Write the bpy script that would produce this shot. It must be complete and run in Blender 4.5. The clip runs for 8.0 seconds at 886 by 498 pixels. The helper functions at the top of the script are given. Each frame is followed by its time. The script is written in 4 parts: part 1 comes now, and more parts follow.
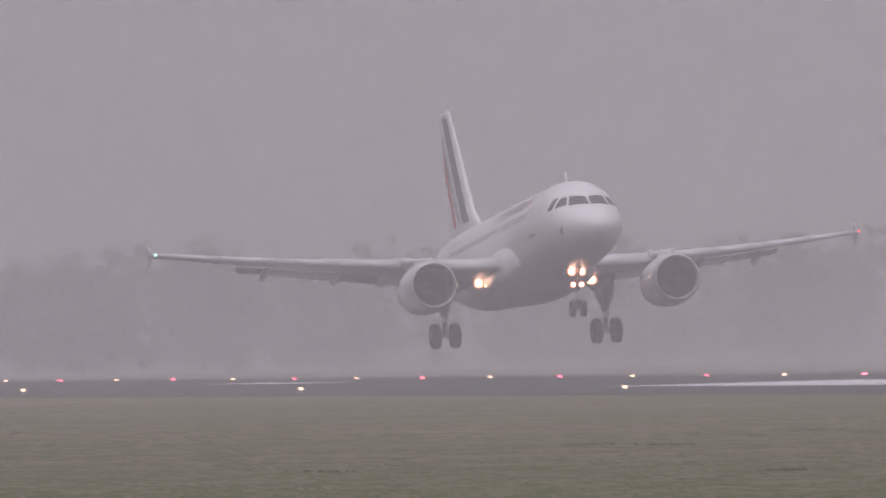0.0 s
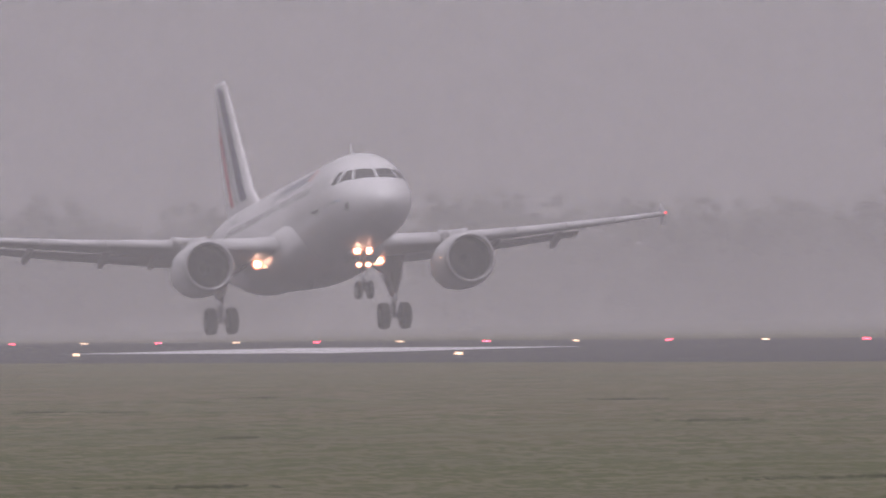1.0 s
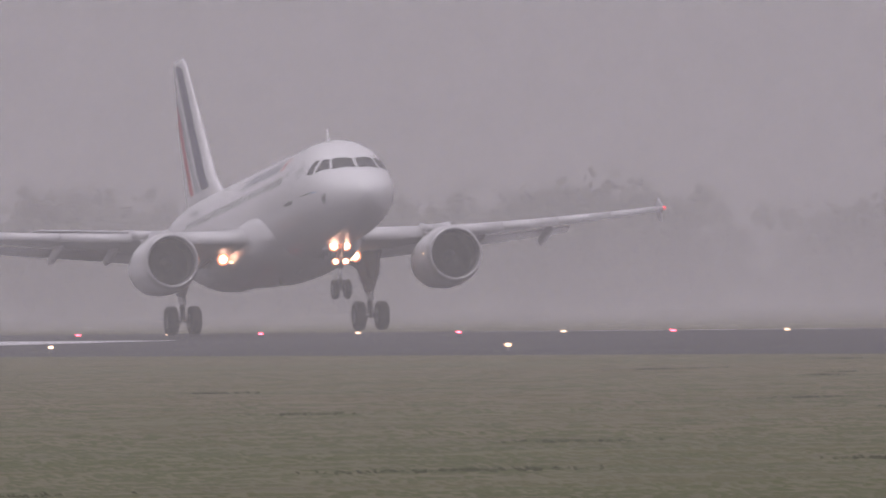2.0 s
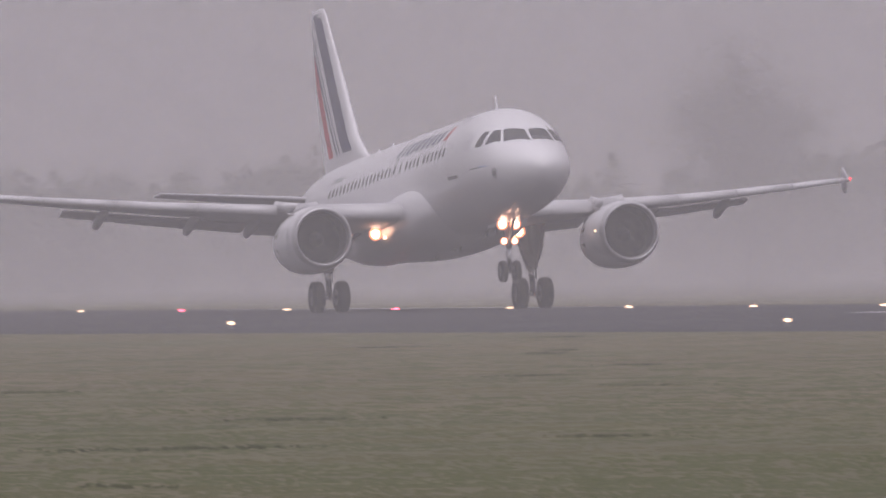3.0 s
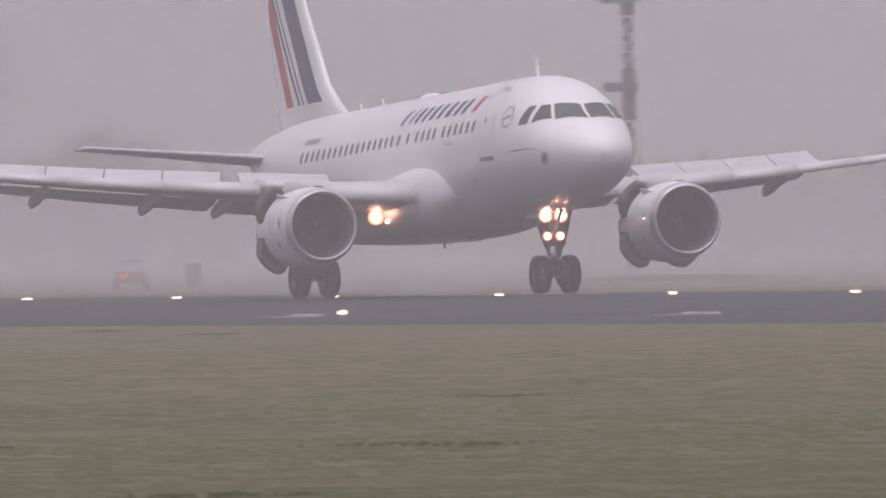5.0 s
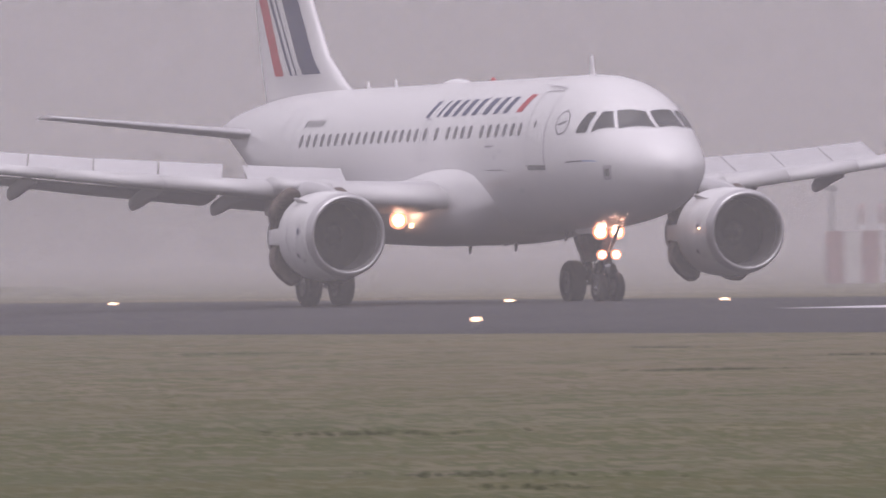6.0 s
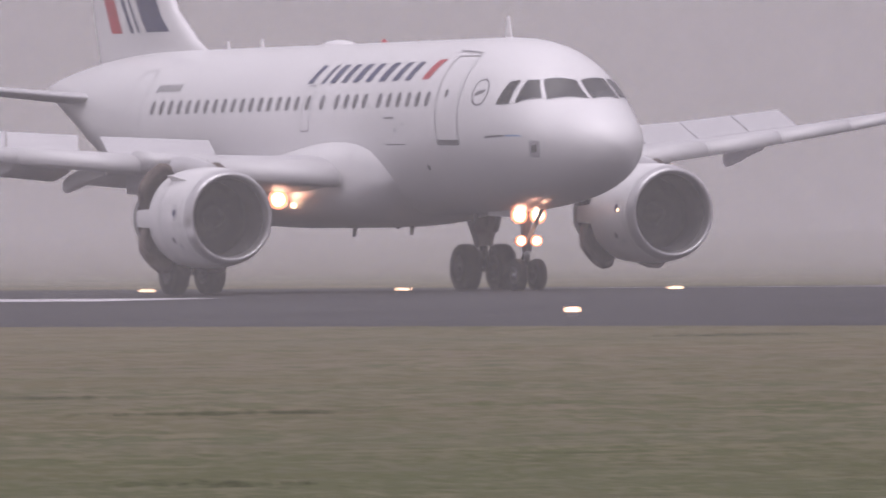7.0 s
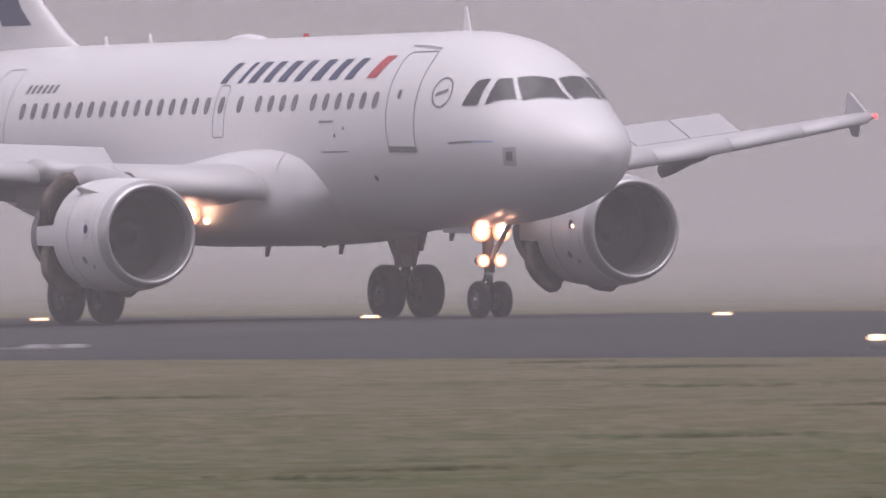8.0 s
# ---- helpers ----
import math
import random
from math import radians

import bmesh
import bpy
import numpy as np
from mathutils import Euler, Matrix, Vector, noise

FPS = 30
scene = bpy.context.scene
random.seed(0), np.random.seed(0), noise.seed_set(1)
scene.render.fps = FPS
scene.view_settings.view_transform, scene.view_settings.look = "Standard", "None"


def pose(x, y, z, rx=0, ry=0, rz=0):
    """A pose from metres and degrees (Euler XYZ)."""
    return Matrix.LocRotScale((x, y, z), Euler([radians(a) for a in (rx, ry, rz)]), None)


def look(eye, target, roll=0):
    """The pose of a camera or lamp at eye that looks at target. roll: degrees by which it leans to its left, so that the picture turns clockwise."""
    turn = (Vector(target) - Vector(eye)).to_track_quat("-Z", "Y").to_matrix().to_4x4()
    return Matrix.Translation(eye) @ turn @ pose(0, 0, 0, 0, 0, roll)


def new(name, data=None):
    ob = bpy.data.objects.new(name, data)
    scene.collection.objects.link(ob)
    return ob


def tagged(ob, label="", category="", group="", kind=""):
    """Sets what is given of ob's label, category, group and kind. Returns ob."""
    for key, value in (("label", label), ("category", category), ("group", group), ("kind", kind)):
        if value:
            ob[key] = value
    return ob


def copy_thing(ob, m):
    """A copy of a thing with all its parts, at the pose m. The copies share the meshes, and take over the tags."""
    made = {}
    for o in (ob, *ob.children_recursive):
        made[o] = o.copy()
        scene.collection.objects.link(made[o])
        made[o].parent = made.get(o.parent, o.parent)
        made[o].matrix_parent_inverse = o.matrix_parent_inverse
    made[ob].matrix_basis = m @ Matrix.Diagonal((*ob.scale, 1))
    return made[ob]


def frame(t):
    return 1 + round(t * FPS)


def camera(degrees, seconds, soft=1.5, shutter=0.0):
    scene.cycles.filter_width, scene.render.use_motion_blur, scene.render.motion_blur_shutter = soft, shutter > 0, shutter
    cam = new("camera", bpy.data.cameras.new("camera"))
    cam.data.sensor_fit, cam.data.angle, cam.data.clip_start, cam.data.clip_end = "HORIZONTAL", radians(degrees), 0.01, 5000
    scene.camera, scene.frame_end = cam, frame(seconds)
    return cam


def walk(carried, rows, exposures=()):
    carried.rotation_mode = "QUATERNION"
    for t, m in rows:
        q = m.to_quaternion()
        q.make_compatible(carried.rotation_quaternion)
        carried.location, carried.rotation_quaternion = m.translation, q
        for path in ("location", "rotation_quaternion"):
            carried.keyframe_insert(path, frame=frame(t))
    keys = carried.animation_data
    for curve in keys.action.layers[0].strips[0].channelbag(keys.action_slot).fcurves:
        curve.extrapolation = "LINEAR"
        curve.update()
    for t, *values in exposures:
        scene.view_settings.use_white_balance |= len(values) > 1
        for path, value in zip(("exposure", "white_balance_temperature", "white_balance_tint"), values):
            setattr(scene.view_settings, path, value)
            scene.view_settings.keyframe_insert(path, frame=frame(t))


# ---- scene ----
# The runway runs along y, the airliner rolls towards -y; the eye stands beside the field on a tripod.
EYE_Z = 1.96
CENTRE_X = 187.02
cam = camera(2.7054, 8.0, soft=1.6, shutter=0.32)
# seconds, pan, tilt, roll in degrees
CAMERA = [
    (0.0, 12.1952, 0.2676, -1.0539),
    (0.5, 12.7935, 0.1781, -1.0508),
    (1.0, 13.8669, 0.1407, -0.9742),
    (1.5, 14.5300, 0.1285, -0.9909),
    (2.0, 15.1125, 0.1006, -1.0503),
    (2.2, 15.2421, 0.0858, -1.0224),
    (3.3, 16.4974, -0.0161, -1.0377),
    (3.5, 16.9497, -0.0388, -1.0390),
    (4.0, 17.8098, -0.0212, -1.0188),
    (4.5, 18.6007, -0.0199, -0.9681),
    (4.7, 18.8878, -0.0451, -1.0406),
    (5.8, 21.2431, -0.0348, -0.9805),
    (6.0, 21.6901, -0.0584, -1.0036),
    (6.5, 22.9353, -0.0750, -0.9316),
    (7.0, 24.8856, -0.1257, -0.8938),
    (7.5, 26.6276, -0.1032, -0.8559),
    (8.0, 28.6573, -0.0775, -0.9880),
]

def aim(pan, tilt, roll):
    return pose(0, 0, EYE_Z, 90 + tilt, 0, -pan) @ pose(0, 0, 0, 0, 0, roll)


walk(cam, [(t, aim(p, e, r)) for t, p, e, r in CAMERA],
     [(0.0, -0.22, 6500, 13.0), (2.2, -0.23, 6500, 13.2), (4.0, 0.0, 6500, 14.7), (8.0, 0.03, 6500, 15.8)])

# ---------------------------------------------------------------- light
world = bpy.data.worlds.new("overcast")
scene.world = world
world.use_nodes = True
wn, wl = world.node_tree.nodes, world.node_tree.links
bg = wn["Background"]
sky = wn.new("ShaderNodeTexSky")
sky.sky_type, sky.sun_disc = "NISHITA", False
sky.sun_elevation, sky.sun_rotation = radians(50), radians(200)
sky.dust_density, sky.air_density = 6.0, 2.0
grey = wn.new("ShaderNodeHueSaturation")
grey.inputs["Saturation"].default_value = 0.06
grey.inputs["Value"].default_value = 0.06
wl.new(sky.outputs[0], grey.inputs["Color"])
# cloud deck: overcast luminance, three times brighter overhead than at the horizon
geo = wn.new("ShaderNodeTexCoord")
sep = wn.new("ShaderNodeSeparateXYZ")
ramp = wn.new("ShaderNodeMapRange")
ramp.inputs["To Min"].default_value, ramp.inputs["To Max"].default_value = 0.30, 1.0
wl.new(geo.outputs["Generated"], sep.inputs[0])
wl.new(sep.outputs["Z"], ramp.inputs["Value"])
deck = wn.new("ShaderNodeMix")
deck.data_type, deck.blend_type = "RGBA", "MULTIPLY"
deck.inputs[0].default_value = 1.0
deck.inputs[6].default_value = (0.985, 0.932, 1.08, 1)
wl.new(ramp.outputs[0], deck.inputs[7])
both = wn.new("ShaderNodeMix")
both.data_type = "RGBA"
both.inputs[0].default_value = 0.85
wl.new(grey.outputs[0], both.inputs[6])
wl.new(deck.outputs[2], both.inputs[7])
wl.new(both.outputs[2], bg.inputs["Color"])
bg.inputs["Strength"].default_value = 1.0
sun = new("sun", bpy.data.lights.new("sun", "SUN"))
sun.data.energy, sun.data.angle, sun.data.color = 1.5, radians(60), (1.0, 0.96, 1.0)
sun.matrix_world = look((0, 0, 0), (0.08, 0.22, -1.0))
scene.cycles.transparent_max_bounces = 48


# ---------------------------------------------------------------- materials
def mat(name, col, rough=0.6, metal=0.0, spread=0.12, scale=1.5, fine=30.0, bump=0.0, coat=0.0, spec=0.5):
    """Principled material with colour variation at two scales and fine relief."""
    m = bpy.data.materials.new(name)
    m.use_nodes = True
    n, l = m.node_tree.nodes, m.node_tree.links
    b = n["Principled BSDF"]
    b.inputs["Roughness"].default_value = rough
    b.inputs["Metallic"].default_value = metal
    b.inputs["Coat Weight"].default_value = coat
    b.inputs["Specular IOR Level"].default_value = spec
    tc = n.new("ShaderNodeTexCoord")
    big, small = n.new("ShaderNodeTexNoise"), n.new("ShaderNodeTexNoise")
    big.inputs["Scale"].default_value, small.inputs["Scale"].default_value = scale, fine
    big.inputs["Detail"].default_value = 5
    add = n.new("ShaderNodeMath")
    add.operation = "MULTIPLY_ADD"
    add.inputs[1].default_value = 0.35
    cr = n.new("ShaderNodeValToRGB")
    cr.color_ramp.elements[0].position, cr.color_ramp.elements[1].position = 0.4, 0.95
    cr.color_ramp.elements[0].color = (*[c * (1 - spread) for c in col], 1)
    cr.color_ramp.elements[1].color = (*[min(1, c * (1 + spread)) for c in col], 1)
    for tx in (big, small):
        l.new(tc.outputs["Object"], tx.inputs["Vector"])
    l.new(small.outputs["Fac"], add.inputs[0])
    l.new(big.outputs["Fac"], add.inputs[2])
    l.new(add.outputs[0], cr.inputs["Fac"])
    l.new(cr.outputs["Color"], b.inputs["Base Color"])
    if bump:
        bp = n.new("ShaderNodeBump")
        bp.inputs["Strength"].default_value = bump
        bp.inputs["Distance"].default_value = 0.02
        l.new(small.outputs["Fac"], bp.inputs["Height"])
        l.new(bp.outputs["Normal"], b.inputs["Normal"])
    return m


def glow(name, col, strength):
    m = bpy.data.materials.new(name)
    m.use_nodes = True
    b = m.node_tree.nodes["Principled BSDF"]
    b.inputs["Base Color"].default_value = (*[c * 0.5 for c in col], 1)
    b.inputs["Emission Color"].default_value = (*col, 1)
    b.inputs["Emission Strength"].default_value = strength
    return m


WHITE = mat("white_paint", (0.86, 0.85, 0.86), 0.32, spread=0.04, scale=0.5, fine=6, coat=0.3)
COWL = mat("nacelle_paint", (0.80, 0.79, 0.80), 0.4, spread=0.13, scale=1.8, fine=14)
BELLY = mat("grey_belly_paint", (0.50, 0.49, 0.51), 0.4, spread=0.10, scale=0.6, fine=5)
WING = mat("wing_grey_paint", (0.55, 0.54, 0.56), 0.42, spread=0.08, scale=0.5, fine=7)
WINGEDGE = mat("bare_slat_metal", (0.64, 0.63, 0.64), 0.55, 0.15, spread=0.06, scale=0.8)
LIP = mat("bare_inlet_metal", (0.62, 0.61, 0.62), 0.3, 0.7, spread=0.05)
# near-black disc: the shade inside the inlet is put into its colour
DARK = mat("inlet_shade", (0.052, 0.051, 0.054), 0.6, spread=0.3, scale=2)
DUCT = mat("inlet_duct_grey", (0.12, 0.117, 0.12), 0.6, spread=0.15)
# blades nearly as dark as the disc, to sink into the inlet's shade
FAN = mat("darkened_fan_blade", (0.055, 0.054, 0.057), 0.75, 0.0, spread=0.12)
HOT = mat("heat_stained_metal", (0.15, 0.12, 0.10), 0.5, 0.5, spread=0.35, scale=2.5)
CASCADE = mat("rust_brown_reverser_lining", (0.10, 0.074, 0.066), 0.7, spread=0.4, scale=4)
TYRE = mat("tyre_rubber", (0.028, 0.028, 0.03), 0.8, spread=0.25, scale=6)
RIM = mat("wheel_alloy", (0.18, 0.18, 0.19), 0.45, 0.6, spread=0.2)
STRUT = mat("grey_gear_paint", (0.22, 0.22, 0.23), 0.5, spread=0.25, scale=3)
CHROME = mat("oleo_chrome", (0.6, 0.6, 0.6), 0.18, 1.0, spread=0.04)
GLASS = mat("cockpit_glass", (0.050, 0.050, 0.054), 0.22, spread=0.2, scale=1.5)
CABIN = mat("cabin_window", (0.19, 0.185, 0.20), 0.15, spread=0.3)
NAVY = mat("navy_paint", (0.035, 0.045, 0.12), 0.35, spread=0.1)
RED = mat("red_paint", (0.50, 0.035, 0.05), 0.35, spread=0.1)
LINE = mat("panel_line_grey", (0.27, 0.265, 0.28), 0.6, spread=0.2)
ASPHALT = mat("wet_asphalt", (0.036, 0.035, 0.041), 0.8, spread=0.25, scale=0.05, fine=2.0, spec=0.2)
PAINT = mat("runway_marking_paint", (0.62, 0.60, 0.62), 0.6, spread=0.15, scale=0.4, fine=4)
CONCRETE = mat("pale_concrete", (0.30, 0.295, 0.29), 0.8, spread=0.15, scale=0.5)
SIGNRED = mat("dull_red_panel", (0.34, 0.18, 0.18), 0.6, spread=0.15)
SIGNWHITE = mat("off_white_panel", (0.72, 0.70, 0.70), 0.6, spread=0.1)
STEEL = mat("galvanised_steel", (0.20, 0.20, 0.21), 0.5, 0.3, spread=0.2)
# orange muted: the thicker fog before the truck is put into its colour
ORANGE = mat("haze_muted_orange", (0.34, 0.20, 0.14), 0.4, spread=0.1)
BARK = mat("bark", (0.07, 0.06, 0.055), 0.9, spread=0.3)
LEAF = mat("autumn_foliage", (0.07, 0.075, 0.045), 0.8, spread=0.5, scale=0.3)
LAND = glow("landing_lamp", (1.0, 0.63, 0.42), 15)
# orange fringe of glare round the lamps, put in as a glowing ring
FRINGE = glow("orange_fringe_glow", (1.0, 0.30, 0.15), 2.6)
# glow for reflected lamp glints on fairing and cowls, no lamp of its own
GLINT = glow("lamp_glint", (1.0, 0.62, 0.36), 5)
RWHITE = glow("runway_white_lamp", (1.0, 0.62, 0.38), 7)
RRED = glow("runway_red_lamp", (1.0, 0.07, 0.12), 19)
NAVRED = glow("navigation_red_lamp", (1.0, 0.06, 0.07), 4)
NAVGREEN = glow("navigation_green_lamp", (0.3, 1.0, 0.75), 8)


def grass_material():
    m = bpy.data.materials.new("wet_autumn_grass")
    m.use_nodes = True
    n, l = m.node_tree.nodes, m.node_tree.links
    b = n["Principled BSDF"]
    b.inputs["Roughness"].default_value = 0.9
    tc = n.new("ShaderNodeTexCoord")
    noises = []
    for sc, det in ((0.012, 4), (0.15, 6), (2.2, 4)):
        t = n.new("ShaderNodeTexNoise")
        t.inputs["Scale"].default_value, t.inputs["Detail"].default_value = sc, det
        l.new(tc.outputs["Object"], t.inputs["Vector"])
        noises.append(t)
    mix1 = n.new("ShaderNodeMix")
    mix1.data_type = "RGBA"
    mix1.inputs[6].default_value = (0.083, 0.083, 0.027, 1)
    mix1.inputs[7].default_value = (0.118, 0.093, 0.043, 1)
    r1 = n.new("ShaderNodeMapRange")
    r1.inputs["From Min"].default_value, r1.inputs["From Max"].default_value = 0.35, 0.65
    l.new(noises[0].outputs["Fac"], r1.inputs["Value"])
    l.new(r1.outputs[0], mix1.inputs[0])
    mul = n.new("ShaderNodeMix")
    mul.data_type, mul.blend_type = "RGBA", "MULTIPLY"
    mul.inputs[0].default_value = 1.0
    r2 = n.new("ShaderNodeMapRange")
    r2.inputs["From Min"].default_value, r2.inputs["From Max"].default_value = 0.25, 0.7
    r2.inputs["To Min"].default_value, r2.inputs["To Max"].default_value = 0.75, 1.2
    avg = n.new("ShaderNodeMath")
    avg.operation = "MULTIPLY_ADD"
    avg.inputs[1].default_value = 0.3
    half = n.new("ShaderNodeMath")
    half.operation = "MULTIPLY"
    half.inputs[1].default_value = 0.7
    l.new(noises[1].outputs["Fac"], half.inputs[0])
    l.new(noises[2].outputs["Fac"], avg.inputs[0])
    l.new(half.outputs[0], avg.inputs[2])
    l.new(avg.outputs[0], r2.inputs["Value"])
    l.new(mix1.outputs[2], mul.inputs[6])
    l.new(r2.outputs[0], mul.inputs[7])
    l.new(mul.outputs[2], b.inputs["Base Color"])
    return m


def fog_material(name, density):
    """Flat haze sheet: lets most light pass, scatters the rest to both sides."""
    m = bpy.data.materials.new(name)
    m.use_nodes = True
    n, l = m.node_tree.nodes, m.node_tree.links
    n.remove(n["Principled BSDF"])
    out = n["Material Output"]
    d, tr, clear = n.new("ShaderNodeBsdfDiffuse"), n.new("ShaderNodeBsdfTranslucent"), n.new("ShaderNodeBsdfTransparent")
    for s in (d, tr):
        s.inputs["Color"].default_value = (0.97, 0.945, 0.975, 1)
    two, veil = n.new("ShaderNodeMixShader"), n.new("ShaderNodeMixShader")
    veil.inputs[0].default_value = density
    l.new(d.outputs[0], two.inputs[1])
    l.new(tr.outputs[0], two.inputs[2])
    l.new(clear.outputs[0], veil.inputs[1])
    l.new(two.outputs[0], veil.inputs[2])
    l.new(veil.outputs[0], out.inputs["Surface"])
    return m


GRASS = grass_material()


def blade_material():
    """Grass tufts: each clump takes its own tone between green and straw."""
    m = bpy.data.materials.new("grass_tufts")
    m.use_nodes = True
    n, l = m.node_tree.nodes, m.node_tree.links
    b = n["Principled BSDF"]
    b.inputs["Roughness"].default_value = 0.9
    g = n.new("ShaderNodeNewGeometry")
    cr = n.new("ShaderNodeValToRGB")
    cr.color_ramp.elements[0].color, cr.color_ramp.elements[1].color = (0.068, 0.075, 0.020, 1), (0.124, 0.095, 0.043, 1)
    mid = cr.color_ramp.elements.new(0.5)
    mid.color = (0.098, 0.086, 0.032, 1)
    tc, nz, add = n.new("ShaderNodeTexCoord"), n.new("ShaderNodeTexNoise"), n.new("ShaderNodeMath")
    nz.inputs["Scale"].default_value = 0.09
    add.operation = "MULTIPLY_ADD"
    add.inputs[1].default_value = 0.08
    sub = n.new("ShaderNodeMapRange")
    sub.inputs["From Min"].default_value, sub.inputs["From Max"].default_value = 0.35, 0.65
    sub.inputs["To Max"].default_value = 0.65
    l.new(tc.outputs["Object"], nz.inputs["Vector"])
    l.new(nz.outputs["Fac"], sub.inputs["Value"])
    l.new(g.outputs["Random Per Island"], add.inputs[0])
    l.new(sub.outputs[0], add.inputs[2])
    # the sward is greener away from the runway
    sp, far, sm = n.new("ShaderNodeSeparateXYZ"), n.new("ShaderNodeMapRange"), n.new("ShaderNodeMath")
    far.inputs["From Min"].default_value, far.inputs["From Max"].default_value = 60, 140
    far.inputs["To Min"].default_value, far.inputs["To Max"].default_value = -0.42, 0.14
    l.new(tc.outputs["Object"], sp.inputs[0])
    l.new(sp.outputs["X"], far.inputs["Value"])
    l.new(add.outputs[0], sm.inputs[0])
    l.new(far.outputs[0], sm.inputs[1])
    l.new(sm.outputs[0], cr.inputs["Fac"])
    l.new(cr.outputs["Color"], b.inputs["Base Color"])
    return m


TUFT = blade_material()


# ---------------------------------------------------------------- helpers of this scene
def mesh_of(name, bm, material, smooth=True):
    me = bpy.data.meshes.new(name)
    bm.to_mesh(me)
    bm.free()
    if material:
        me.materials.append(material)
    if smooth:
        for p in me.polygons:
            p.use_smooth = True
    return me


def part(name, bm, material, parent, label="", smooth=True):
    """Links a bmesh as one mesh object under a thing or a part."""
    ob = new(name, mesh_of(name, bm, material, smooth))
    ob.parent = parent
    if label:
        ob["label"] = label
    return ob


def thing(name, label, category, m=None, group="", kind=""):
    ob = new(name)
    ob.empty_display_size = 0.5
    if m is not None:
        ob.matrix_world = m
    return tagged(ob, label, category, group, kind)


def solid(name, bm, material, label, category="", kind="", group="", smooth=False):
    return tagged(new(name, mesh_of(name, bm, material, smooth)), label, category, group, kind)


def box(bm, c, s, bevel=0.0, m=None):
    r = bmesh.ops.create_cube(bm, size=1.0, matrix=Matrix.Translation(c) @ Matrix.Diagonal((*s, 1)))
    if bevel:
        es = {e for v in r["verts"] for e in v.link_edges}
        bmesh.ops.bevel(bm, geom=list(es), offset=bevel, segments=2, affect="EDGES")
    return bm


def tube(bm, a, b, r1, r2=None, seg=14, caps=True):
    a, b = Vector(a), Vector(b)
    q = (b - a).to_track_quat("Z", "Y").to_matrix().to_4x4()
    bmesh.ops.create_cone(bm, cap_ends=caps, segments=seg, radius1=r1, radius2=r1 if r2 is None else r2,
                          depth=(b - a).length, matrix=Matrix.Translation((a + b) / 2) @ q)
    return bm


def loft(bm, rings, close=True, cap0=False, cap1=False):
    """Skins rings of equally many points."""
    vs = [[bm.verts.new(p) for p in r] for r in rings]
    n = len(vs[0])
    for a, b in zip(vs, vs[1:]):
        for i in range(n if close else n - 1):
            j = (i + 1) % n
            bm.faces.new((a[i], a[j], b[j], b[i]))
    if cap0:
        bm.faces.new(vs[0][::-1])
    if cap1:
        bm.faces.new(vs[-1])
    bmesh.ops.recalc_face_normals(bm, faces=bm.faces)
    return bm


def revolve(bm, profile, seg=40, centre=(0, 0, 0), axis="Y", a0=0.0, a1=360.0):
    """Turns (along, radius) pairs round an axis through the centre."""
    full = abs(a1 - a0) >= 359.9
    k = seg if full else seg + 1
    rings = []
    for y, r in profile:
        ring = []
        for i in range(k):
            a = radians(a0 + (a1 - a0) * i / seg)
            p = (r * math.cos(a), y, r * math.sin(a)) if axis == "Y" else (y, r * math.cos(a), r * math.sin(a))
            ring.append(Vector(p) + Vector(centre))
        rings.append(ring)
    return loft(bm, rings, close=full)


def lerp_table(table, s):
    """Smooth (Catmull-Rom) reading of rows (s, a, b, ...)."""
    if s <= table[0][0]:
        return table[0][1:]
    if s >= table[-1][0]:
        return table[-1][1:]
    k = max(i for i in range(len(table)) if table[i][0] <= s)
    k = min(k, len(table) - 2)
    p0, p1, p2, p3 = table[max(k - 1, 0)], table[k], table[k + 1], table[min(k + 2, len(table) - 1)]
    h = p2[0] - p1[0]
    u = (s - p1[0]) / h
    out = []
    for i in range(1, len(p1)):
        m1 = (p2[i] - p0[i]) / (p2[0] - p0[0]) * h if p2[0] != p0[0] else 0
        m2 = (p3[i] - p1[i]) / (p3[0] - p1[0]) * h if p3[0] != p1[0] else 0
        out.append((2 * u**3 - 3 * u**2 + 1) * p1[i] + (u**3 - 2 * u**2 + u) * m1 + (3 * u**2 - 2 * u**3) * p2[i] + (u**3 - u**2) * m2)
    return out


# ---------------------------------------------------------------- ground, runway
def strip(bm, xs_zs, y0, y1, steps=1):
    ys = [y0 + (y1 - y0) * i / steps for i in range(steps + 1)]
    loft(bm, [[(x, y, z) for x, z in xs_zs] for y in ys], close=False)
    return bm


def ground():
    bm = bmesh.new()
    # grass field that lifts a little unevenly, one sheet out to the horizon
    bmesh.ops.create_grid(bm, x_segments=2, y_segments=2, size=4500, matrix=Matrix.Translation((0, 0, -0.34)))
    solid("ground", bm, GRASS, "wide mown airfield grass, green and straw brown", "grass", "structure")


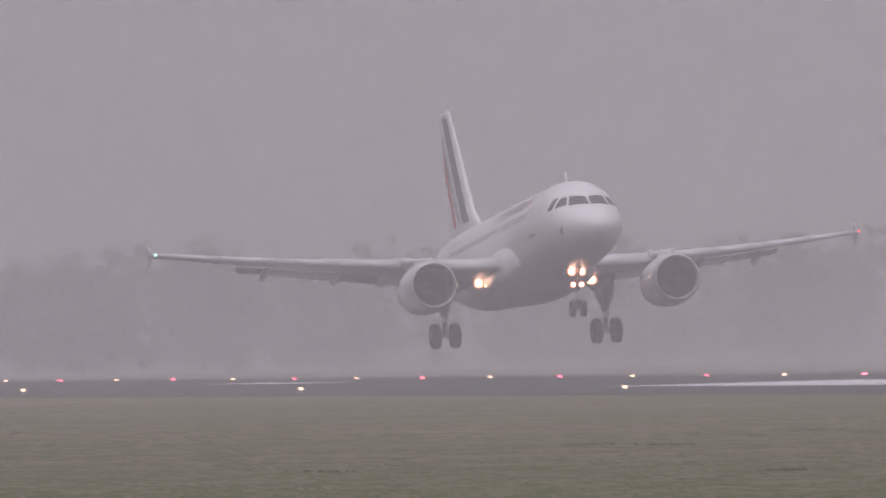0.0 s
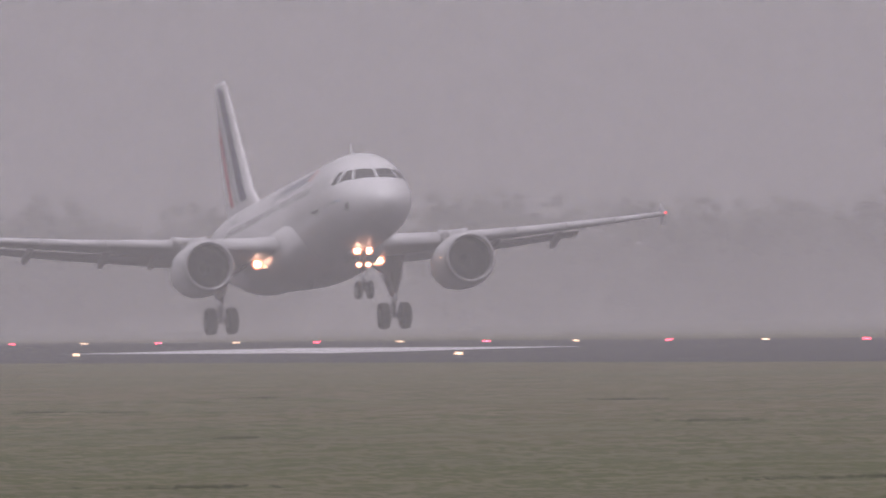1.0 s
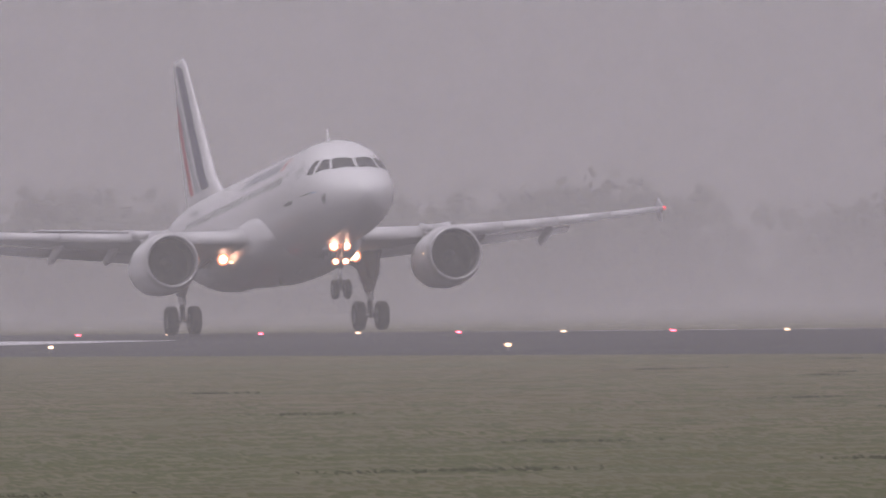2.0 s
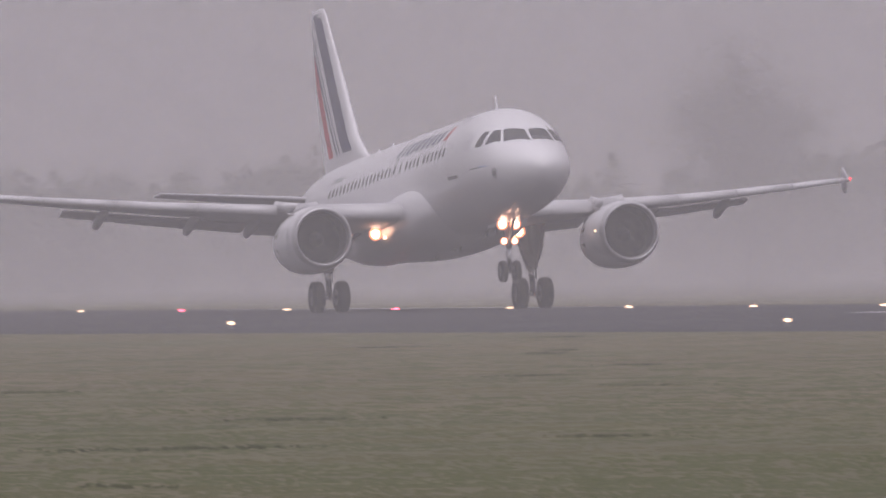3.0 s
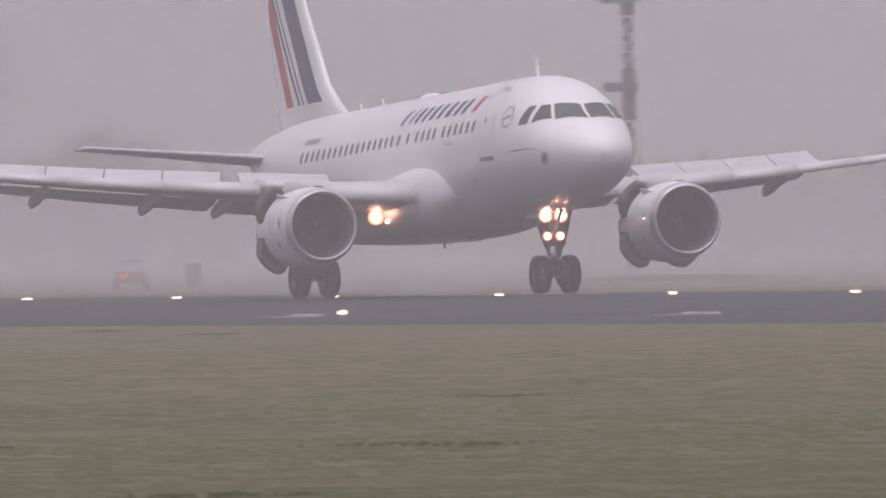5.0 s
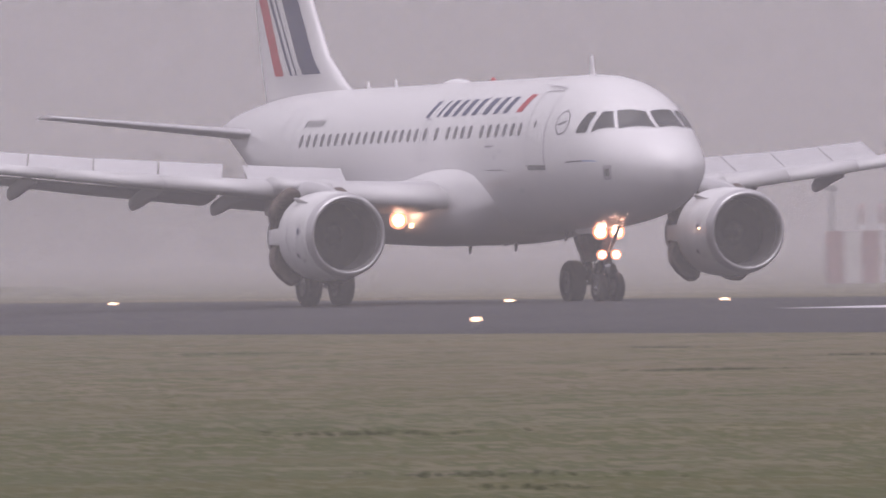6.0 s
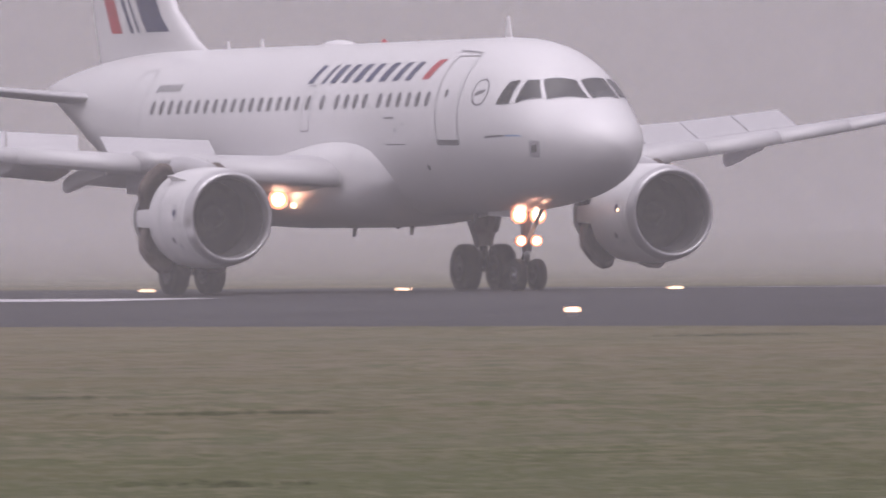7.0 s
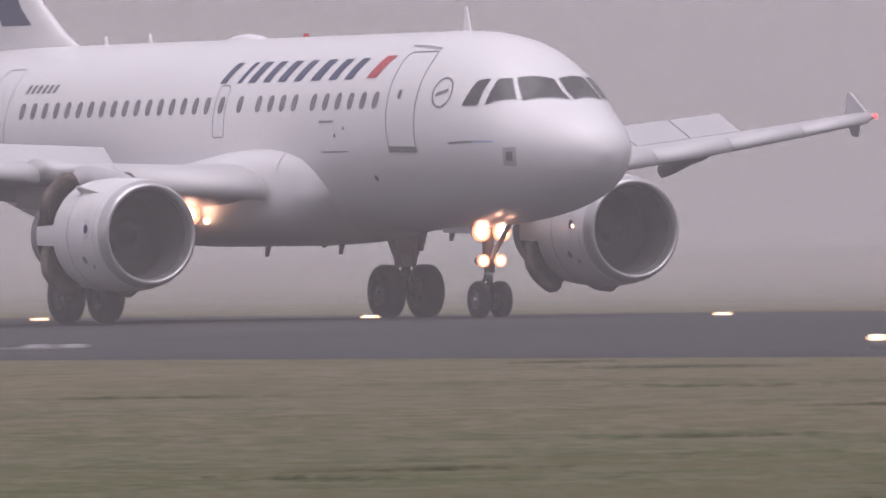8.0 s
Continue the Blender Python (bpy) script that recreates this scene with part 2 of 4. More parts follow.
def runway():
    bm = bmesh.new()
    c = CENTRE_X
    strip(bm, [(c - 34, -0.335), (c - 33.5, -0.27), (c - 30, -0.25), (c - 15, -0.11), (c - 4, -0.02), (c, 0.0), (c + 4, -0.02), (c + 15, -0.11), (c + 30, -0.25), (c + 33.5, -0.27), (c + 34, -0.335)], -600, 2600, 4)
    road = solid("runway", bm, ASPHALT, "dark damp asphalt runway with a slight crown", "runway", "structure", smooth=True)
    for side in (-1, 1):
        for y, ln, w0, w1 in ((842, 22.5, 9, 12), (688, 47, 11.5, 21.5), (546, 20.5, 9, 12), (396, 22.5, 9, 12), (246, 22.5, 9, 12)):
            bm = bmesh.new()
            across = [w0, min(15, w1), w1] if w1 > 15 else [w0, w1]
            strip(bm, [(c + side * u, np.interp(u, [0, 4, 15, 30], [0, -0.02, -0.11, -0.25]) + 0.012) for u in across], y, y + ln)
            name = "aiming_point_marking" if ln > 30 else "touchdown_marking"
            part(name, bm, PAINT, road, "worn white paint bar", smooth=False)


ground()
runway()


def runway_lamp(colour, elevated):
    ob = thing("runway_edge_lamp" if elevated else "runway_centre_lamp",
               "small glowing white runway edge lamp on a short stem" if elevated else
               ("flush glowing red runway centreline lamp" if colour is RRED else "flush glowing warm white runway centreline lamp"),
               "runway light", group="runway edge lamps" if elevated else "runway centreline lamps")
    if elevated:
        part("stem", tube(bmesh.new(), (0, 0, -0.17), (0, 0, 0.02), 0.04, seg=8), STEEL, ob)
        bm = bmesh.new()
        bmesh.ops.create_uvsphere(bm, u_segments=12, v_segments=8, radius=0.07, matrix=Matrix.Translation((0, 0, 0.06)) @ Matrix.Diagonal((1.3, 1, 0.8, 1)))
        part("lens", bm, colour, ob)
    else:
        part("housing", tube(bmesh.new(), (0, 0, -0.02), (0, 0, 0.012), 0.15, 0.13, seg=12), STEEL, ob)
        bm = bmesh.new()
        bmesh.ops.create_uvsphere(bm, u_segments=12, v_segments=8, radius=0.07, matrix=Matrix.Translation((0, 0, 0.035)) @ Matrix.Diagonal((1.3, 1, 0.58, 1)))
        part("lens", bm, colour, ob)
    return ob


def lamps():
    centre_y, edge_y, out = 825.45, 810.82, 30.80
    w, r, e = runway_lamp(RWHITE, False), runway_lamp(RRED, False), runway_lamp(RWHITE, True)
    w.matrix_world, r.matrix_world, e.matrix_world = (pose(CENTRE_X, centre_y + 150, 0), pose(CENTRE_X, centre_y + 165, 0),
                                                      pose(CENTRE_X - out, edge_y + 60, -0.12))
    for i in range(-22, 40):
        if i in (-10, -11):
            continue
        red = i % 2 and i < 12
        copy_thing(r if red else w, pose(CENTRE_X, centre_y - 15 * i, 0))
    for i in range(-5, 13):
        if i != -1:
            copy_thing(e, pose(CENTRE_X - out, edge_y - 60 * i, -0.12))


lamps()


def grass_tufts():
    """Uneven tufts of field grass before the runway, fans of flat blades."""
    rng = np.random.default_rng(2)
    vs, fs = [], []
    for k in range(62000):
        az = radians(rng.uniform(9.5, 31.5))
        d = 140 + 560 * rng.random()**1.5
        x, y = d * math.sin(az), d * math.cos(az)
        if x > CENTRE_X - 35:
            continue
        p = 0.5 + 0.5 * noise.noise(Vector((x * 0.11, y * 0.035, 0.0))) + 0.35 * noise.noise(Vector((x * 0.5, y * 0.16, 5.0)))
        if p < 0.15:
            continue
        tall = rng.random() < 0.006
        h = (0.016 + 0.022 * max(0, p - 0.3)) * rng.uniform(0.7, 1.4) * (2.0 if tall else 1.0)
        w = rng.uniform(0.12, 0.5) * (1.8 if tall else 1.0)
        base = len(vs)
        n = 5
        vs.append((x, y, -0.36))
        for i in range(n):
            a = rng.uniform(-w, w)
            b = rng.uniform(-0.2, 0.2)
            t = rng.uniform(0.03, 0.08)
            z = -0.34 + h * rng.uniform(0.5, 1.0)
            c = len(vs)
            lean = rng.uniform(0.12, 0.3)
            vs.extend([(x + a - t, y + b, -0.345), (x + a + t, y + b, -0.345), (x + a + t * 0.6, y + b + lean, z), (x + a - t * 0.5, y + b + lean * 0.9, z * 0.98)])
            fs.append((c, c + 1, c + 2, c + 3))
            fs.append((base, c, c + 1))
    me = bpy.data.meshes.new("grass_tufts")
    me.from_pydata(vs, [], fs)
    me.materials.append(TUFT)
    tagged(new("grass_tufts", me), "uneven green and straw tufts of field grass", "grass", "", "stuff")



def tussocks():
    """Dark rank clumps that stand out of the mown sward here and there."""
    rng = np.random.default_rng(14)
    vs, fs = [], []
    for k in range(85):
        az = radians(rng.uniform(9.5, 31.5))
        d = 150 + 430 * rng.random()**1.4
        cx, cy = d * math.sin(az), d * math.cos(az)
        if cx > CENTRE_X - 38:
            continue
        wide, deep = rng.uniform(0.3, 1.5), rng.uniform(0.5, 2.5)
        for i in range(int(90 * wide)):
            x, y = cx + rng.normal() * wide * 0.5, cy + rng.normal() * deep * 0.5
            t, lean = rng.uniform(0.02, 0.05), rng.uniform(-0.06, 0.06)
            z = -0.34 + rng.uniform(0.015, 0.05)
            c = len(vs)
            vs.extend([(x - t, y, -0.35), (x + t, y, -0.35), (x + lean + t * 0.3, y + 0.02, z), (x + lean - t * 0.3, y + 0.02, z)])
            fs.append((c, c + 1, c + 2, c + 3))
    me = bpy.data.meshes.new("grass_tussocks")
    me.from_pydata(vs, [], fs)
    me.materials.append(mat("dark_tussock_grass", (0.060, 0.064, 0.024), 0.9, spread=0.3, scale=0.5))
    tagged(new("grass_tussocks", me), "dark rank tussocks scattered over the mown field", "grass", "", "stuff")


grass_tufts()
tussocks()


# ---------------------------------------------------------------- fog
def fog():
    """Translucent sheets added as fog haze, one behind the other, denser with distance."""
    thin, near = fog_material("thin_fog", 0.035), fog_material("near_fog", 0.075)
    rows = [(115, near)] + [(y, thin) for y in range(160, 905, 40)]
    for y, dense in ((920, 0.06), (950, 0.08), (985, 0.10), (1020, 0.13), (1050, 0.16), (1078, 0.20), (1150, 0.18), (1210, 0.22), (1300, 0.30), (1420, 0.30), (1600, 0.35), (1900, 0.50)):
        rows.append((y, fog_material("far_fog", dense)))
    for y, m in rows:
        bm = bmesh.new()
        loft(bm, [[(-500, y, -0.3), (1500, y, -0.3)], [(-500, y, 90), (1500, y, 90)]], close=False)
        solid("fog", bm, m, "flat translucent sheet standing in for fog haze over the field", "fog", "stuff")



def ground_mist():
    """Upright sheets added as low mist over the grass past the runway, thinning upwards."""
    m = fog_material("ground_mist", 0.2)
    n, l = m.node_tree.nodes, m.node_tree.links
    tc, sp, rise = n.new("ShaderNodeTexCoord"), n.new("ShaderNodeSeparateXYZ"), n.new("ShaderNodeMapRange")
    rise.interpolation_type = "SMOOTHSTEP"
    rise.inputs["From Min"].default_value, rise.inputs["From Max"].default_value = 0.0, 7.0
    rise.inputs["To Min"].default_value, rise.inputs["To Max"].default_value = 0.20, 0.0
    l.new(tc.outputs["Object"], sp.inputs[0])
    l.new(sp.outputs["Z"], rise.inputs["Value"])
    for q in n:
        if q.bl_idname == "ShaderNodeMixShader" and q.inputs[0].default_value < 0.3:
            l.new(rise.outputs[0], q.inputs[0])
    for x in (48, 66, 88, 116, 150):
        bm = bmesh.new()
        loft(bm, [[(CENTRE_X + x, 120, -0.33), (CENTRE_X + x, 1500, -0.33)], [(CENTRE_X + x, 120, 7), (CENTRE_X + x, 1500, 7)]], close=False)
        solid("ground_mist", bm, m, "upright translucent sheet standing in for low mist", "fog", "stuff")


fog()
ground_mist()


# ---------------------------------------------------------------- airliner
# x to its left wing, y aft from the main wheels, z up from the ground
NOSE_Y = -16.30
MID_Z = 3.92
BODY = [  # station from the nose, half width, top, bottom, height of the widest line
    (0.0, 0.03, -0.52, -0.58, -0.55), (0.10, 0.34, -0.27, -0.88, -0.55), (0.30, 0.60, -0.06, -1.10, -0.53),
    (0.60, 0.85, 0.14, -1.30, -0.50), (1.0, 1.09, 0.34, -1.46, -0.46), (1.5, 1.32, 0.56, -1.61, -0.40),
    (1.95, 1.47, 0.80, -1.71, -0.34), (2.4, 1.60, 1.15, -1.79, -0.28), (2.9, 1.70, 1.50, -1.86, -0.22),
    (3.4, 1.78, 1.73, -1.91, -0.16), (4.0, 1.86, 1.90, -1.96, -0.10), (5.0, 1.94, 2.03, -2.03, -0.04),
    (6.0, 1.97, 2.07, -2.06, 0.0), (7.0, 1.975, 2.07, -2.07, 0.0), (14.0, 1.975, 2.07, -2.07, 0.0), (22.0, 1.975, 2.07, -2.07, 0.0),
    (24.0, 1.95, 2.07, -1.93, 0.02), (26.0, 1.84, 2.06, -1.48, 0.15), (28.0, 1.58, 2.00, -0.84, 0.38),
    (30.0, 1.18, 1.85, -0.10, 0.72), (32.0, 0.72, 1.62, 0.58, 1.05), (33.3, 0.38, 1.40, 0.92, 1.15), (33.84, 0.20, 1.28, 1.02, 1.15)]


def skin(s, deg, off=0.0):
    """A point of the fuselage skin at station s; deg 0 is the crown, 90 its left, -90 its right side."""
    w, top, bot, zm = lerp_table(BODY, s)
    a = radians(deg)
    h = top - zm if math.cos(a) >= 0 else zm - bot
    x, z = w * math.sin(a), zm + h * math.cos(a)
    nx, nz = math.sin(a) / max(w, 0.05), math.cos(a) / max(h, 0.05)
    k = math.hypot(nx, nz)
    return Vector((x + off * nx / k, NOSE_Y + s, MID_Z + z + off * nz / k))


def patch(bm, corners, off=0.008, n=6, grow=0.0):
    """A panel on the skin between four (station, degrees) corners."""
    vs = []
    for i in range(n + 1):
        row = []
        for j in range(n + 1):
            u, v = i / n, j / n
            s = (corners[0][0] * (1 - u) + corners[1][0] * u) * (1 - v) + (corners[3][0] * (1 - u) + corners[2][0] * u) * v
            d = (corners[0][1] * (1 - u) + corners[1][1] * u) * (1 - v) + (corners[3][1] * (1 - u) + corners[2][1] * u) * v
            row.append(bm.verts.new(skin(s, d, off)))
        vs.append(row)
    for i in range(n):
        for j in range(n):
            bm.faces.new((vs[i][j], vs[i + 1][j], vs[i + 1][j + 1], vs[i][j + 1]))
    bmesh.ops.recalc_face_normals(bm, faces=bm.faces)
    return bm


def airfoil(chord, thick, n=14):
    """Points (along, up) round a wing section, from the trailing edge over the top."""
    pts = []
    for k in range(n + 1):
        x = 0.5 * (1 + math.cos(math.pi * k / n))
        t = 5 * thick * (0.2969 * math.sqrt(x) - 0.126 * x - 0.3516 * x**2 + 0.2843 * x**3 - 0.1036 * x**4)
        pts.append((x * chord, (t * 1.1 + 0.03 * (x - x * x)) * chord))
    for k in range(1, n):
        x = 0.5 * (1 - math.cos(math.pi * k / n))
        t = 5 * thick * (0.2969 * math.sqrt(x) - 0.126 * x - 0.3516 * x**2 + 0.2843 * x**3 - 0.1036 * x**4)
        pts.append((x * chord, (-t * 0.85 + 0.03 * (x - x * x)) * chord))
    return pts


# wing sections: distance from the centreline, leading edge y, chord, z, thickness, twist
WING_ROWS = [(1.6, -5.45, 7.0, 2.80, 0.15, 2.5), (3.0, -4.7, 6.0, 2.90, 0.135, 2.0), (6.4, -2.85, 4.05, 3.20, 0.12, 1.0),
             (10.0, -0.97, 3.12, 3.56, 0.115, 0.0), (14.0, 1.11, 2.2, 4.05, 0.11, -0.8), (16.75, 2.54, 1.55, 4.42, 0.11, -1.2)]


def wing_at(d):
    return [np.interp(d, [r[0] for r in WING_ROWS], [r[i] for r in WING_ROWS]) for i in range(1, 6)]


def section(side, d, n=14):
    le, ch, z, th, tw = wing_at(d)
    t = radians(tw)
    return [(side * d, le + a * math.cos(t) + b * math.sin(t), z + b * math.cos(t) - a * math.sin(t)) for a, b in airfoil(ch, th, n)]


def flat_piece(bm, outline, thick):
    """A plate from an outline of 3D points, thickened along its normal."""
    f = bm.faces.new([bm.verts.new(p) for p in outline])
    f.normal_update()
    r = bmesh.ops.extrude_face_region(bm, geom=[f])
    up = f.normal * thick
    for v in r["geom"]:
        if isinstance(v, bmesh.types.BMVert):
            v.co += up
    bmesh.ops.recalc_face_normals(bm, faces=bm.faces)
    return bm


def build_fuselage(plane):
    bm = bmesh.new()
    stations = [0, .03, .1, .2, .3, .45, .6, .8, 1, 1.25, 1.5, 1.75, 1.95, 2.2, 2.4, 2.65, 2.9, 3.15, 3.4, 3.7, 4, 4.5, 5, 6, 7, 10, 13, 16, 19, 22, 23, 24, 25, 26, 27, 28, 29, 30, 31, 32, 32.7, 33.3, 33.84]
    loft(bm, [[skin(s, a) for a in range(0, 360, 6)] for s in stations], cap0=True, cap1=True)
    fus = part("fuselage", bm, WHITE, plane, "white painted aluminium fuselage")
    return fus


def build_wing(plane, side):
    bm = bmesh.new()
    ds = [1.6, 3.0, 4.7, 6.4, 8.2, 10, 12, 14, 15.4, 16.75]
    loft(bm, [section(side, d) for d in ds], cap0=True, cap1=True)
    wing = part("wing", bm, WING, plane, "grey swept wing")
    # slats, drooped ahead of the leading edge
    for a, b in ((2.36, 5.15), (6.45, 9.0), (9.03, 11.6), (11.63, 14.1), (14.13, 16.4)):
        bm = bmesh.new()
        rings = []
        for d in (a, (a + b) / 2, b):
            le, ch, z, th, tw = wing_at(d)
            k = ch * 0.17 + 0.18 if a < 5 else ch * 0.17 + 0.14
            prof = [(-0.30, -0.27), (-0.38, -0.22), (-0.40, -0.08), (-0.28, 0.08), (0.0, 0.19), (0.35, 0.235), (0.62, 0.21), (0.3, 0.13), (0.05, 0.02), (-0.10, -0.12), (-0.18, -0.26)]
            rings.append([(side * d, le + p * k, z + 0.02 + q * k) for p, q in prof])
        loft(bm, rings, cap0=True, cap1=True)
        part("slat", bm, WINGEDGE, wing, "bright leading edge slat, extended")
    # crumpled seal where the slats part over the pylon
    bm = bmesh.new()
    rings = []
    for d, k, dz in ((5.16, 0.95, 0.0), (5.35, 0.62, 0.03), (5.6, 0.72, -0.02), (5.9, 0.58, 0.04), (6.2, 0.78, 0.0), (6.44, 0.86, 0.02)):
        le, ch, z, th, tw = wing_at(d)
        rings.append([(side * d, le - 0.12 + 0.62 * k * math.cos(a), z + 0.07 + dz + 0.26 * k * math.sin(a)) for a in np.linspace(0, 2 * math.pi, 13)[:-1]])
    loft(bm, rings, cap0=True, cap1=True)
    part("slat_seal", bm, WINGEDGE, wing, "creased grey seal between the slats")
    # flaps, run out and bent down behind the wing
    for a, b in ((2.0, 6.2), (6.5, 12.9)):
        bm = bmesh.new()
        rings = []
        for d in (a, (a + b) / 2, b):
            le, ch, z, th, tw = wing_at(d)
            fc = 1.25 if d < 6.4 else np.interp(d, [6.4, 13], [1.2, 0.75])
            t = radians(14)
            y0, z0 = le + ch * 0.95, z - 0.06 - ch * 0.010
            rings.append([(side * d, y0 + p * math.cos(t) + q * math.sin(t), z0 - p * math.sin(t) + q * math.cos(t)) for p, q in airfoil(fc, 0.13, 8)])
        loft(bm, rings, cap0=True, cap1=True)
        part("flap", bm, WING, wing, "grey trailing edge flap, fully lowered")
    # aileron edge stays with the wing; flap track fairings hang below
    for d, ln, dz in ((6.55, 2.4, 0.22), (8.6, 2.3, 0.23), (11.7, 2.05, 0.22)):
        le, ch, z, th, tw = wing_at(d)
        bm = bmesh.new()
        rings = []
        for u in (0, .06, .18, .35, .55, .75, .9, 1.0):
            r = max(0.02, math.sin(math.pi * min(1, u * 0.66 + 0.06))**0.8)
            droop = 0.0 if u < 0.42 else (u - 0.42) * 0.48
            cy, cz = le + ch * 0.38 + u * ln, z - 0.06 - dz * 0.75 - droop
            rings.append([(side * d + 0.15 * r * math.cos(a), cy, cz + dz * r * math.sin(a)) for a in np.linspace(0, 2 * math.pi, 13)[:-1]])
        loft(bm, rings, cap0=True, cap1=True)
        part("flap_track_fairing", bm, WING, wing, "grey canoe-shaped flap track fairing")
    # wingtip fence
    le, ch, z, th, tw = wing_at(16.75)
    bm = bmesh.new()
    o = [(0, 0.42, 0.02), (0, 1.34, 0.55), (0, 1.44, 0.56), (0, 1.52, 0.0), (0, 1.22, -0.40), (0, 1.00, -0.42), (0, 0.86, -0.02)]
    flat_piece(bm, [(side * (16.80 + 0.06 * abs(c)), le + b, z + c) for a, b, c in o], 0.05)
    part("wingtip_fence", bm, WING, wing, "small swept fence above and below the tip", smooth=False)
    bm = bmesh.new()
    bmesh.ops.create_uvsphere(bm, u_segments=10, v_segments=8, radius=0.06, matrix=Matrix.Translation((side * 16.74, le + 0.04, z + 0.02)))
    part("navigation_lamp", bm, NAVRED if side > 0 else NAVGREEN, wing, "glowing red lamp" if side > 0 else "glowing green lamp")
    return wing


SPOILERS = []
WINGS = []
FANS = []


def build_spoilers(wing, side):
    """Hinged panels on the wing's back; they lie flush and rise after touchdown."""
    for a, b in ((3.3, 6.1), (6.75, 8.35), (8.4, 10.0), (10.05, 11.65), (11.7, 13.2)):
        pa, pb = wing_at(a), wing_at(b)
        inner = a < 6.4
        ya, yb = (pa[0] + pa[1] * (0.70 if inner else 0.66), pb[0] + pb[1] * (0.62 if inner else 0.66))
        za, zb = pa[2] + pa[1] * 0.045 + 0.02, pb[2] + pb[1] * 0.045 + 0.02
        if inner:
            za += 0.03
        h = Vector((side * a, ya, za))
        along = (Vector((side * b, yb, zb)) - h)
        x = along.normalized() * side
        y = Vector((0, 1, -0.09))
        y = (y - x * y.dot(x)).normalized()
        z = x.cross(y)
        m = Matrix((x, y, z)).transposed().to_4x4()
        m.translation = h
        ca, cb = (0.80, 0.80) if inner else (0.86 - 0.02 * a + 0.1, 0.86 - 0.02 * b + 0.1)
        bm = bmesh.new()
        L = along.length * side
        o = [(0, 0, 0), (L, 0, 0), (L, cb, -0.01), (0, ca, -0.01)]
        vs = [bm.verts.new(p) for p in o] + [bm.verts.new((p[0], p[1], p[2] + 0.03)) for p in o]
        for f in ((0, 1, 2, 3), (4, 5, 6, 7), (0, 1, 5, 4), (1, 2, 6, 5), (2, 3, 7, 6), (3, 0, 4, 7)):
            bm.faces.new([vs[i] for i in f])
        bmesh.ops.recalc_face_normals(bm, faces=bm.faces)
        ob = part("spoiler", bm, WING, wing, "pale grey spoiler panel", smooth=False)
        SPOILERS.append((ob, m, inner))


ENGINE_Y, ENGINE_Z, ENGINE_X = -6.85, 1.84, 5.72
DOORS = []


